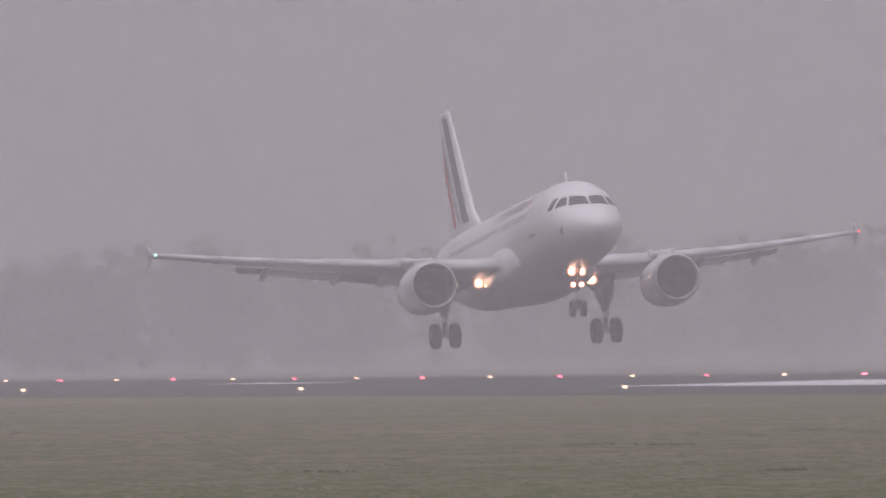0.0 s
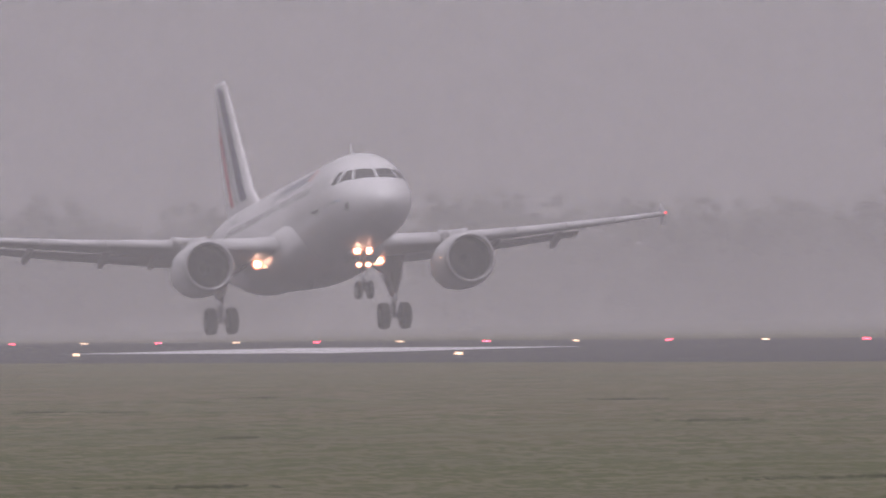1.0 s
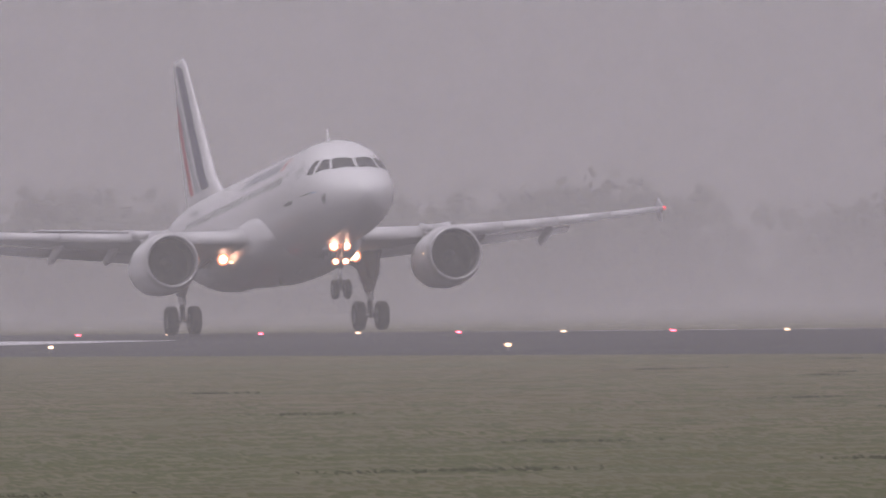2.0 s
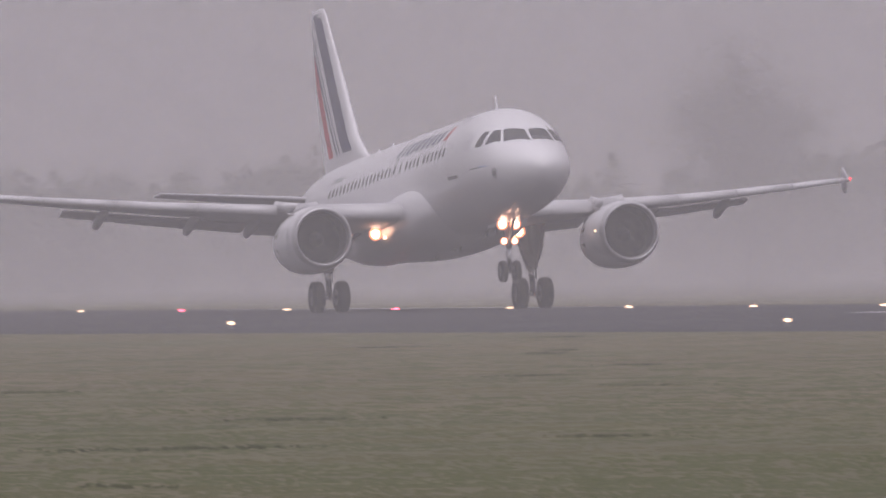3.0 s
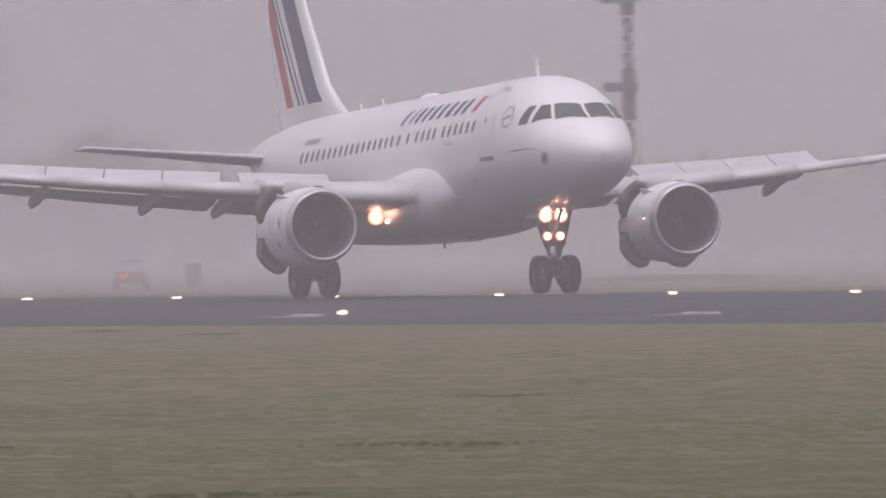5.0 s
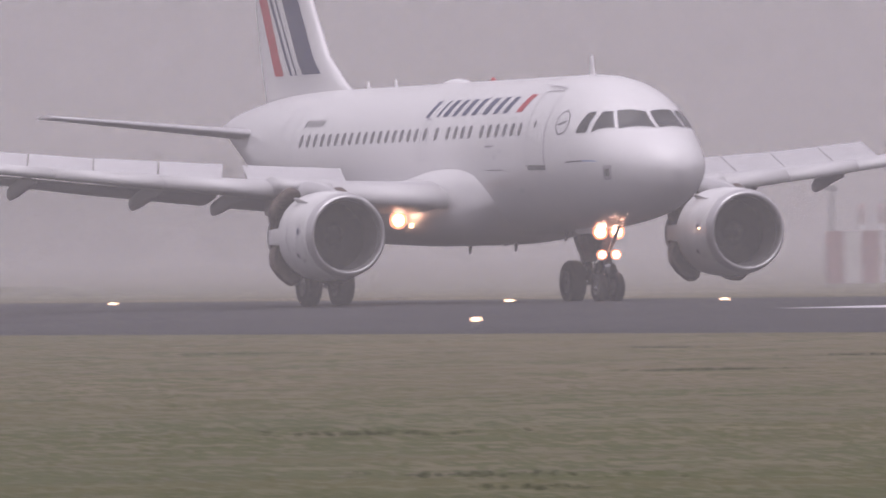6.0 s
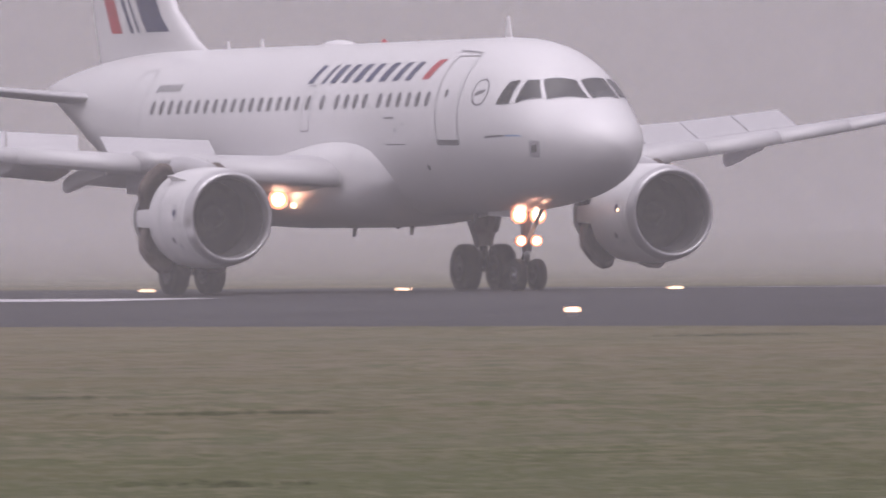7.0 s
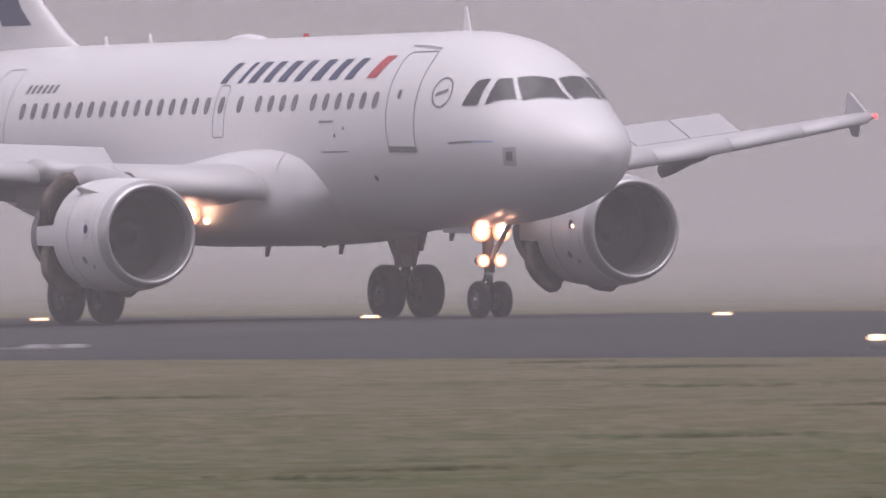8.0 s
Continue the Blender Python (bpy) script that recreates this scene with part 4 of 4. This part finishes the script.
def build_radome(fus):
    """A faint joint round the nose cone."""
    SEAM = mat("faint_seam", (0.62, 0.61, 0.63), 0.5, spread=0.08)
    part("radome_seam", ribbon(bmesh.new(), [(1.05 + 0.25 * math.cos(radians(a)), a) for a in range(-150, 151, 10)], 0.018, 0.004), SEAM, fus, "faint joint round the nose cone")


def build_titles(fus):
    """Airline title as plain leaning bars, a red stroke after it, and the registration as small bars."""
    for m in (-1, 1):
        for s, w in ((14.15, 0.36), (13.35, 0.24), (12.86, 0.44), (12.18, 0.40), (11.50, 0.46), (10.76, 0.42), (9.98, 0.52), (9.18, 0.44), (8.46, 0.44)):
            w *= 0.8
            part("title_bar", patch(bmesh.new(), [(s, 58.1 * m), (s - w, 58.1 * m), (s - w - 0.24, 42.3 * m), (s - 0.24, 42.3 * m)], 0.008), NAVY, fus, "navy leaning bar")
        part("red_stroke", patch(bmesh.new(), [(7.47, 57.7 * m), (7.02, 57.7 * m), (6.74, 40.6 * m), (7.19, 40.8 * m)], 0.008), RED, fus, "red leaning stroke")
        for k in range(6):
            s = 23.30 - 0.26 * k
            part("registration_bar", patch(bmesh.new(), [(s, 60.5 * m), (s - 0.15, 60.5 * m), (s - 0.20, 54.5 * m), (s - 0.05, 54.5 * m)], 0.008, 2), STRUT, fus)


def build_fittings(plane):
    top = MID_Z + 2.07
    for y, h, c in ((-10.45, 0.50, 0.34), (4.2, 0.20, 0.2), (6.3, 0.18, 0.2)):
        bm = bmesh.new()
        flat_piece(bm, [(-0.02, y, top - 0.1), (-0.02, y + c, top - 0.1), (-0.02, y + c * 0.75, top + h), (-0.02, y + c * 0.55, top + h)], 0.04)
        part("blade_antenna", bm, WHITE, plane, "white blade antenna", smooth=False)
    bm = bmesh.new()
    bmesh.ops.create_uvsphere(bm, u_segments=16, v_segments=8, radius=0.5, matrix=Matrix.Translation((0, -0.2, top - 0.05)) @ Matrix.Diagonal((0.6, 1.6, 0.32, 1)))
    part("dome_antenna", bm, WHITE, plane, "low white dome")
    bm = bmesh.new()
    bmesh.ops.create_uvsphere(bm, u_segments=12, v_segments=8, radius=0.065, matrix=Matrix.Translation((0, -2.9, top + 0.02)))
    part("beacon", bm, RED, plane, "unlit red beacon")
    bm = bmesh.new()
    bmesh.ops.create_uvsphere(bm, u_segments=12, v_segments=8, radius=0.09, matrix=Matrix.Translation((0, -3.6, 1.62)))
    part("beacon", bm, STRUT, plane, "unlit dark beacon")
    for y, z in ((-9.6, 1.82), (-8.3, 1.80), (-4.6, 1.58), (-1.2, 1.56)):
        bm = bmesh.new()
        flat_piece(bm, [(-0.015, y, z + 0.1), (-0.015, y + 0.28, z + 0.1), (-0.015, y + 0.30, z - 0.2), (-0.015, y + 0.18, z - 0.2)], 0.03)
        part("drain_mast", bm, STRUT, plane, "small grey belly mast", smooth=False)


def build_nacelle_marks(engine, side):
    for sx in (-1, 1):
        for y, ang, r, m in ((0.72, 6, 0.10, NAVY), (0.95, -26, 0.09, LINE), (0.70, -34, 0.05, LINE)):
            a = radians(ang)
            rr = np.interp(y, [0.26, 0.5, 0.9, 1.4], [1.126, 1.16, 1.19, 1.195]) + 0.006
            bm = bmesh.new()
            c = bm.verts.new((sx * rr * math.cos(a), y, rr * math.sin(a)))
            ring = []
            for i in range(14):
                q = 2 * math.pi * i / 14
                b = a + r * math.sin(q) / rr
                ring.append(bm.verts.new((sx * rr * math.cos(b), y + r * math.cos(q), rr * math.sin(b))))
            for i in range(14):
                bm.faces.new((c, ring[i], ring[(i + 1) % 14]))
            bmesh.ops.recalc_face_normals(bm, faces=bm.faces)
            part("nacelle_badge" if m is NAVY else "access_panel", bm, m, engine)
        bm = bmesh.new()
        loft(bm, [[(sx * 1.184 * math.cos(radians(6) + r * math.sin(q) / 1.18), 0.72 + r * math.cos(q), 1.184 * math.sin(radians(6) + r * math.sin(q) / 1.18)) for r in (0.17, 0.19)]
                  for q in np.linspace(0, 2 * math.pi, 19)], close=False)
        part("badge_ring", bm, LINE, engine)
        bm = bmesh.new()
        for y in (0.42, 1.55):
            rr = np.interp(y, [0.26, 0.5, 0.9, 1.4, 1.9], [1.126, 1.16, 1.19, 1.195, 1.18]) + 0.004
            loft(bm, [[(sx * rr * math.cos(a), y + dy, rr * math.sin(a)) for dy in (0, 0.025)] for a in np.linspace(-1.4, 1.4, 17)], close=False)
        part("cowl_seam", bm, LINE, engine)


def build_nacelle_glint(engine, side):
    # reflected glint on the inner cowl, put in as a glowing bead
    bm = bmesh.new()
    bmesh.ops.create_uvsphere(bm, u_segments=10, v_segments=6, radius=0.04, matrix=Matrix.Translation((-side * 1.17, 0.62, 0.08)))
    part("nacelle_lamp", bm, GLINT, engine, "tiny glowing bead for a glint on the cowl")


airliner = build_airliner()
for piece in list(airliner.children):
    if piece.name.startswith("fuselage"):
        build_windows(piece)
        build_doors(piece)
        build_titles(piece)
        build_radome(piece)
    elif piece.name.startswith("engine"):
        build_nacelle_marks(piece, 1 if piece.location.x > 0 else -1)
        build_nacelle_glint(piece, 1 if piece.location.x > 0 else -1)
build_fittings(airliner)


# ---------------------------------------------------------------- beyond the runway
def bearing(az, d, z=-0.34):
    """A place d metres out in the compass direction az."""
    return Vector((d * math.sin(radians(az)), d * math.cos(radians(az)), z))


def lattice(bm, a, b, w, step, r):
    """Square lattice column between two heights."""
    n = max(1, int((b - a) / step))
    cs = [(-w / 2, -w / 2), (w / 2, -w / 2), (w / 2, w / 2), (-w / 2, w / 2)]
    for x, y in cs:
        tube(bm, (x, y, a), (x, y, b), r, seg=6)
    for i in range(n):
        z0, z1 = a + (b - a) * i / n, a + (b - a) * (i + 1) / n
        for k in range(4):
            p, q = cs[k], cs[(k + 1) % 4]
            tube(bm, (*p, z0), (*q, z1), r * 0.7, seg=5)
            tube(bm, (*p, z1), (*q, z1), r * 0.7, seg=5)
    return bm


def antenna_mast():
    m = thing("antenna_mast", "red and white lattice mast with antenna arms", "mast", pose(*bearing(20.0, 840), 0, 0, -20))
    for i in range(6):
        z0 = i * 2.35
        bm = lattice(bmesh.new(), z0, z0 + 2.35, 0.52, 0.6, 0.06)
        part("mast_section", bm, SIGNRED if i % 2 else SIGNWHITE, m, "red lattice section" if i % 2 else "white lattice section", smooth=False)
        bm = bmesh.new()
        box(bm, (0, 0, z0 + 1.2), (0.40, 0.10, 2.3), 0.02)
        part("cable_tray", bm, STEEL, m, smooth=False)
    for z, w in ((3.55, 1.9), (8.6, 1.6), (12.55, 1.7)):
        bm = bmesh.new()
        box(bm, (-0.35, -0.30, z), (w, 0.30, 0.42), 0.04)
        part("antenna_arm", bm, STEEL if z > 5 else SIGNRED, m, "grey boxed antenna element", smooth=False)
    bm = bmesh.new()
    bmesh.ops.create_uvsphere(bm, u_segments=12, v_segments=8, radius=0.2, matrix=Matrix.Translation((0, 0, 14.3)))
    part("obstruction_lamp", bm, NAVRED, m, "glowing red lamp")
    for sx in (-1, 1):
        part("guy_wire", tube(bmesh.new(), (0, 0, 7.0), (sx * 2.2, 0.3, 0), 0.03, seg=5), STEEL, m)
    bm = bmesh.new()
    box(bm, (0, 0, 0.05), (1.4, 1.4, 0.2), 0.03)
    part("footing", bm, CONCRETE, m, smooth=False)


def barrier():
    """Red and white striped screen panels on a frame."""
    a, b = bearing(22.86, 700), bearing(23.46, 700)
    m = thing("striped_screen", "dull red and white striped upright panels on a low frame", "barrier", pose(*((a + b) / 2), 0, 0, -23))
    n, w = 11, (b - a).length
    for i in range(n):
        bm = bmesh.new()
        box(bm, ((i + 0.5) / n * w - w / 2, 0, 1.02), (w / n - 0.03, 0.06, 1.95), 0.012)
        part("panel", bm, SIGNRED if i % 2 == 0 else SIGNWHITE, m, smooth=False)
    for z in (0.3, 1.7):
        bm = bmesh.new()
        box(bm, (0, 0.08, z), (w, 0.06, 0.08))
        part("rail", bm, STEEL, m, smooth=False)
    for i in range(5):
        part("post", tube(bmesh.new(), (w * (i / 4 - 0.5), 0.10, 0), (w * (i / 4 - 0.5), 0.10, 1.95), 0.05, seg=8), STEEL, m)
    for az, h in ((22.97, 3.0), (23.03, 3.0)):
        p = bearing(az, 712)
        q = thing("marker_post", "slim dull red and white marker post", "post", pose(*p), group="marker posts")
        for k in range(4):
            part("post_band", tube(bmesh.new(), (0, 0, k * h / 4), (0, 0, (k + 1) * h / 4), 0.09, seg=8), SIGNRED if k % 2 else SIGNWHITE, q)
    p = bearing(22.88, 740)
    q = thing("lamp_post", "grey steel post standing in the grass", "post", pose(*p))
    part("pole", tube(bmesh.new(), (0, 0, 0), (0, 0, 3.6), 0.13, 0.09, seg=8), STEEL, q)
    bm = bmesh.new()
    box(bm, (0, 0, 3.65), (0.35, 0.25, 0.25), 0.03)
    part("head", bm, STEEL, q, smooth=False)


def service_truck():
    p = bearing(18.47, 805)
    t = thing("service_truck", "small orange utility vehicle parked on the far grass", "vehicle", pose(*p, 0, 0, -20) @ Matrix.Scale(0.78, 4))
    bm = bmesh.new()
    box(bm, (0, 0, 0.72), (1.75, 3.6, 0.62), 0.10)
    part("body", bm, ORANGE, t, "orange body, colour muted for haze", smooth=False)
    bm = bmesh.new()
    loft(bm, [[(-0.82, -1.1, 1.03), (0.82, -1.1, 1.03), (0.82, 1.6, 1.03), (-0.82, 1.6, 1.03)], [(-0.66, -0.6, 1.55), (0.66, -0.6, 1.55), (0.66, 1.4, 1.55), (-0.66, 1.4, 1.55)]], cap0=True, cap1=True)
    # grey instead of dark glass, so the cab carries the haze too
    part("cab", bm, STEEL, t, "glazed cab, dark glass greyed for haze", smooth=False)
    bm = bmesh.new()
    box(bm, (0, 0.3, 1.62), (1.1, 0.25, 0.12), 0.03)
    part("light_bar", bm, ORANGE, t, smooth=False)
    bm = bmesh.new()
    box(bm, (-0.35, -1.83, 0.80), (0.3, 0.05, 0.2), 0.02)
    part("tail_lamp", bm, glow("tail_lamp", (1.0, 0.10, 0.06), 1.2), t, "glowing red lamp", smooth=False)
    for sx in (-1, 1):
        for y in (-1.2, 1.2):
            part("wheel", revolve(bmesh.new(), [(sx * 0.82 - 0.11, 0.18), (sx * 0.82 - 0.11, 0.32), (sx * 0.82 - 0.07, 0.36), (sx * 0.82 + 0.07, 0.36), (sx * 0.82 + 0.11, 0.32), (sx * 0.82 + 0.11, 0.18)], 20, (0, y, 0.36), "X"), TYRE, t)


def shed(az, d, w, h, label):
    t = thing("equipment_cabinet", label, "cabinet", pose(*bearing(az, d), 0, 0, -az))
    bm = bmesh.new()
    box(bm, (0, 0, h / 2), (w, w * 0.9, h), 0.04)
    # pale tone on the whole cabinet holds the haze in its colour
    part("body", bm, CONCRETE, t, smooth=False)
    bm = bmesh.new()
    box(bm, (0, 0, h + 0.04), (w * 1.12, w, 0.09), 0.02)
    part("lid", bm, CONCRETE, t, smooth=False)
    bm = bmesh.new()
    box(bm, (0, -w * 0.46, h * 0.5), (w * 0.7, 0.03, h * 0.8), 0.01)
    part("door", bm, CONCRETE, t, smooth=False)


def slabs():
    """Pale inset slabs with low covers beside the near runway edge."""
    for y in (500, 465, 435, 308):
        s = thing("cable_pit", "pale concrete pit cover set beside the runway edge", "pit cover", pose(CENTRE_X - 27.5, y, -0.225), group="pit covers")
        bm = bmesh.new()
        box(bm, (0, 0, 0), (0.7, 1.9, 0.05), 0.01)
        part("slab", bm, CONCRETE, s, smooth=False)
        for dy in (-0.7, 0.7):
            bm = bmesh.new()
            box(bm, (0.6, dy, 0.04), (0.3, 0.5, 0.07), 0.01)
            part("cover", bm, PAINT, s, smooth=False)


def grass_rise(az0, az1, d, h, label):
    """A low dark bank in the field."""
    bm = bmesh.new()
    rings = []
    for i in range(13):
        u = i / 12
        p = bearing(az0 + (az1 - az0) * u, d)
        q = bearing(az0 + (az1 - az0) * u, d + 5)
        k = h * (math.sin(math.pi * u)**0.3) * (0.85 + 0.3 * noise.noise(Vector((u * 6, az0, 0))))
        rings.append([(p.x, p.y, -0.36), (p.x, p.y + 0.3, -0.34 + k), (q.x, q.y, -0.34 + k), (q.x, q.y + 0.3, -0.36)])
    loft(bm, rings, close=False)
    solid("earth_bank", bm, GRASS, label, "bank", "structure")


def make_tree(name, at, height, spread, seed, leaves, label, density=1.0):
    rng = random.Random(seed)
    t = thing(name, label, "tree", pose(*at), group="field trees")
    bm = bmesh.new()
    tips = []

    def limb(a, d, ln, r, depth):
        b = a + d * ln
        tube(bm, a, b, r, r * 0.62, seg=7 if depth < 2 else 5, caps=False)
        if depth >= 4:
            tips.append(b)
            return
        for k in range(3 if depth else 7):
            side = Vector((rng.uniform(-1, 1), rng.uniform(-1, 1), rng.uniform(-0.25, 0.45))) * spread * 1.35
            limb(a + d * ln * rng.uniform(0.55, 1.0), (d + side).normalized(), ln * rng.uniform(0.72, 0.98), r * 0.55, depth + 1)
        tips.append(b)

    limb(Vector((0, 0, 0)), Vector((0, 0, 1)), height * 0.16, height * 0.018, 0)
    top = max(p.z for p in tips)
    part("trunk", bm, BARK, t, "bare dark trunk and limbs")
    vs, fs = [], []
    for p in tips:
        for k in range(int(leaves)):
            c = p + Vector((rng.gauss(0, 0.9), rng.gauss(0, 0.9), rng.gauss(0, 0.75)))
            s = rng.uniform(0.10, 0.24)
            u = Vector((rng.gauss(0, 1), rng.gauss(0, 1), rng.gauss(0, 1))).normalized() * s
            v = u.orthogonal().normalized() * s * 0.6
            i = len(vs)
            vs += [c - u, c + v, c + u, c - v]
            fs.append((i, i + 1, i + 2, i + 3))
    me = bpy.data.meshes.new("crown")
    me.from_pydata(vs, [], fs)
    me.materials.append(LEAF)
    c = new("crown", me)
    c.parent = t
    c["label"] = "sparse autumn crown of small leaves"
    t.scale = (1.35, 1.35, height / top)


def far_wood():
    """A far wood in the fog: many crowns of small leaf clumps over thin trunks, one object."""
    rng = np.random.default_rng(5)
    vs, fs = [], []

    def quad(c, s):
        u = rng.normal(size=3)
        u /= np.linalg.norm(u)
        v = np.cross(u, rng.normal(size=3))
        v /= np.linalg.norm(v)
        i = len(vs)
        vs.extend([tuple(c - u * s), tuple(c + v * s * 0.7), tuple(c + u * s), tuple(c - v * s * 0.7)])
        fs.append((i, i + 1, i + 2, i + 3))

    for k in range(230):
        az = rng.uniform(9.5, 21.5)
        d = rng.uniform(1175, 1250)
        p = bearing(az, d)
        clump = 0.5 + 0.5 * noise.noise(Vector((az * 1.3, 3.0, 0)))
        h = rng.uniform(5.4, 7.6) + 2.8 * clump
        if az > 18.5:
            h *= 0.8
        r = rng.uniform(2.0, 3.6)
        for j in range(130):
            w = rng.normal(size=3)
            w *= rng.uniform(0.3, 1.0)**0.5 / np.linalg.norm(w)
            c = np.array((p.x, p.y, h * 0.5)) + w * np.array((r, r, h * 0.5))
            quad(c, rng.uniform(0.3, 0.7))
    me = bpy.data.meshes.new("far_wood")
    me.from_pydata(vs, [], fs)
    me.materials.append(LEAF)
    tagged(new("far_wood", me), "dark line of far trees dissolving in fog", "wood", "", "stuff")


def field_lamp(az):
    """A slim pole with a glowing orange head far behind the field."""
    q = thing("field_lamp", "slim far lamp pole with a glowing orange head", "lamp post", pose(*bearing(az, 905), 0, 0, -az), group="far lamp posts")
    part("pole", tube(bmesh.new(), (0, 0, 0), (0, 0, 7.2), 0.03, 0.02, seg=6), CONCRETE, q)
    bm = bmesh.new()
    bmesh.ops.create_uvsphere(bm, u_segments=10, v_segments=6, radius=0.11, matrix=Matrix.Translation((0, -0.05, 7.25)) @ Matrix.Diagonal((1.6, 1, 0.6, 1)))
    part("lamp_head", bm, glow("orange_lamp", (1.0, 0.60, 0.42), 1.6), q, "glowing orange lamp")


for az in (17.39, 19.0, 24.43):
    field_lamp(az)
antenna_mast()
barrier()
service_truck()
shed(18.66, 800, 0.66, 1.05, "grey equipment cabinet in the grass, paled for haze")
slabs()
grass_rise(15.6, 16.3, 760, 0.3, "low dark grassy bank beyond the runway")
grass_rise(19.75, 20.6, 790, 0.3, "low dark grassy bank below the mast")
far_wood()
for az, d, h, sp, seed, lv in ((16.90, 1150, 14.5, 0.62, 3, 11), (17.80, 1140, 15.2, 0.66, 11, 12), (18.40, 1170, 8.2, 0.6, 7, 12)):
    make_tree("field_tree", bearing(az, d), h, sp, seed, lv, "tall thinly leaved autumn tree fading into fog")


# ---------------------------------------------------------------- motion
# seconds, x, y, z of the main wheels, pitch, roll, yaw in degrees
FLIGHT = [
    (0.0, 186.82, 846.60, 1.903, 5.80, -0.93, 0.18),
    (0.5, 187.20, 816.52, 1.354, 5.93, -0.86, -0.29),
    (1.0, 187.65, 784.56, 0.915, 6.19, -0.85, -0.75),
    (1.5, 187.43, 752.73, 0.662, 6.14, -0.81, -1.07),
    (2.0, 187.27, 718.85, 0.503, 5.85, -0.53, -1.26),
    (2.2, 187.14, 705.74, 0.424, 5.79, -0.37, -1.25),
    (3.3, 186.67, 635.92, 0.281, 4.58, -0.06, -0.99),
    (3.5, 186.72, 623.55, 0.273, 4.48, -0.02, -0.95),
    (4.0, 187.26, 592.95, 0.136, 4.05, 0.44, -0.87),
    (4.5, 187.48, 563.64, 0.030, 3.53, 0.24, -1.07),
    (4.7, 187.57, 551.41, 0.031, 3.35, 0.08, -1.03),
    (5.8, 187.56, 482.65, -0.070, 0.75, 0.31, -0.63),
    (6.0, 187.55, 470.52, -0.073, 0.52, 0.36, -0.63),
    (6.5, 187.02, 440.17, -0.037, 0.24, 0.30, -0.88),
    (7.0, 187.18, 409.50, -0.069, 0.13, 0.27, -0.93),
    (7.5, 187.35, 381.66, -0.028, 0.04, 0.18, -1.01),
    (8.0, 187.60, 352.00, -0.040, 0.08, 0.35, -0.93),
]


def level(row):
    t, x, y, z, p, r, w = row
    return t, pose(x, y, z, 0, 0, w) @ pose(0, 0, 0, -p, 0, 0) @ pose(0, 0, 0, 0, r, 0)


def motions():
    walk(airliner, [level(r) for r in FLIGHT])
    # main and nose oleos hang long in the air and close under the weight
    main = ((0, 0.44), (2.3, 0.44), (3.3, 0.31), (3.5, 0.28), (4.0, 0.15), (4.5, 0.06), (5.0, 0), (8.0, 0))
    nose = ((0, 0.27), (2.3, 0.27), (5.0, 0.27), (5.4, 0.12), (5.8, 0.07), (6.5, 0), (8.0, 0))
    for ob, front in OLEOS:
        walk(ob, [(t, pose(0, 0, -e)) for t, e in (nose if front else main)])
    # the wings bend up a little in the air and settle when the lift is gone
    for wing, side in WINGS:
        root = pose(side * 2.0, 0, 2.9)
        rows = [(t, root @ pose(0, 0, 0, 0, -side * a, 0) @ root.inverted())
                for t, a in ((0, 0.7), (0.5, 0.5), (1.0, 0.25), (1.5, 0.0), (2.2, -0.2), (3.3, -0.05), (3.6, -0.1), (4.0, -0.45), (4.5, -0.75), (5.5, -0.7), (8.0, -0.6))]
        walk(wing, rows)
    # wheels hang still, then spin up at touchdown; 80 degrees a row
    for h, at, r in WHEELS:
        front = at.y < -5
        rows, a, t = [], 0.0, 0.0
        first = 4.7 if front else 2.6
        ext = nose if front else main
        while t <= 8.001:
            e = np.interp(t, [q[0] for q in ext], [q[1] for q in ext])
            rows.append((t, pose(at.x, at.y, at.z - e, a, 0, 0)))
            t = round(t + 1 / 30, 6)
            a += 80.0 * min(1, max(0, (t - first) / 0.2))
        walk(h, rows)
    # the fans turn all the time
    for fan in FANS:
        walk(fan, [(k / 30, pose(0, 0, 0, 0, (k * 77) % 360, 0)) for k in range(241)])
    # spoilers lie flush until after touchdown
    for ob, m, inner in SPOILERS:
        rows = []
        for t, a in ((0, 0), (3.2, 0), (3.7, 4), (4.0, 18), (4.3, 34), (4.6, 42), (8.0, 42)):
            rows.append((t, m @ pose(0, 0, 0, a, 0, 0)))
        walk(ob, rows)
    # reverser doors swing about their middle
    for d, m in DOORS:
        rows = []
        for t, a in ((0, 0), (3.6, 0), (3.9, 8), (4.2, 22), (4.5, 34), (5.0, 37), (8.0, 37)):
            rows.append((t, m @ pose(0, 0, 0, 0, 0, a)))
        walk(d, rows)


motions()
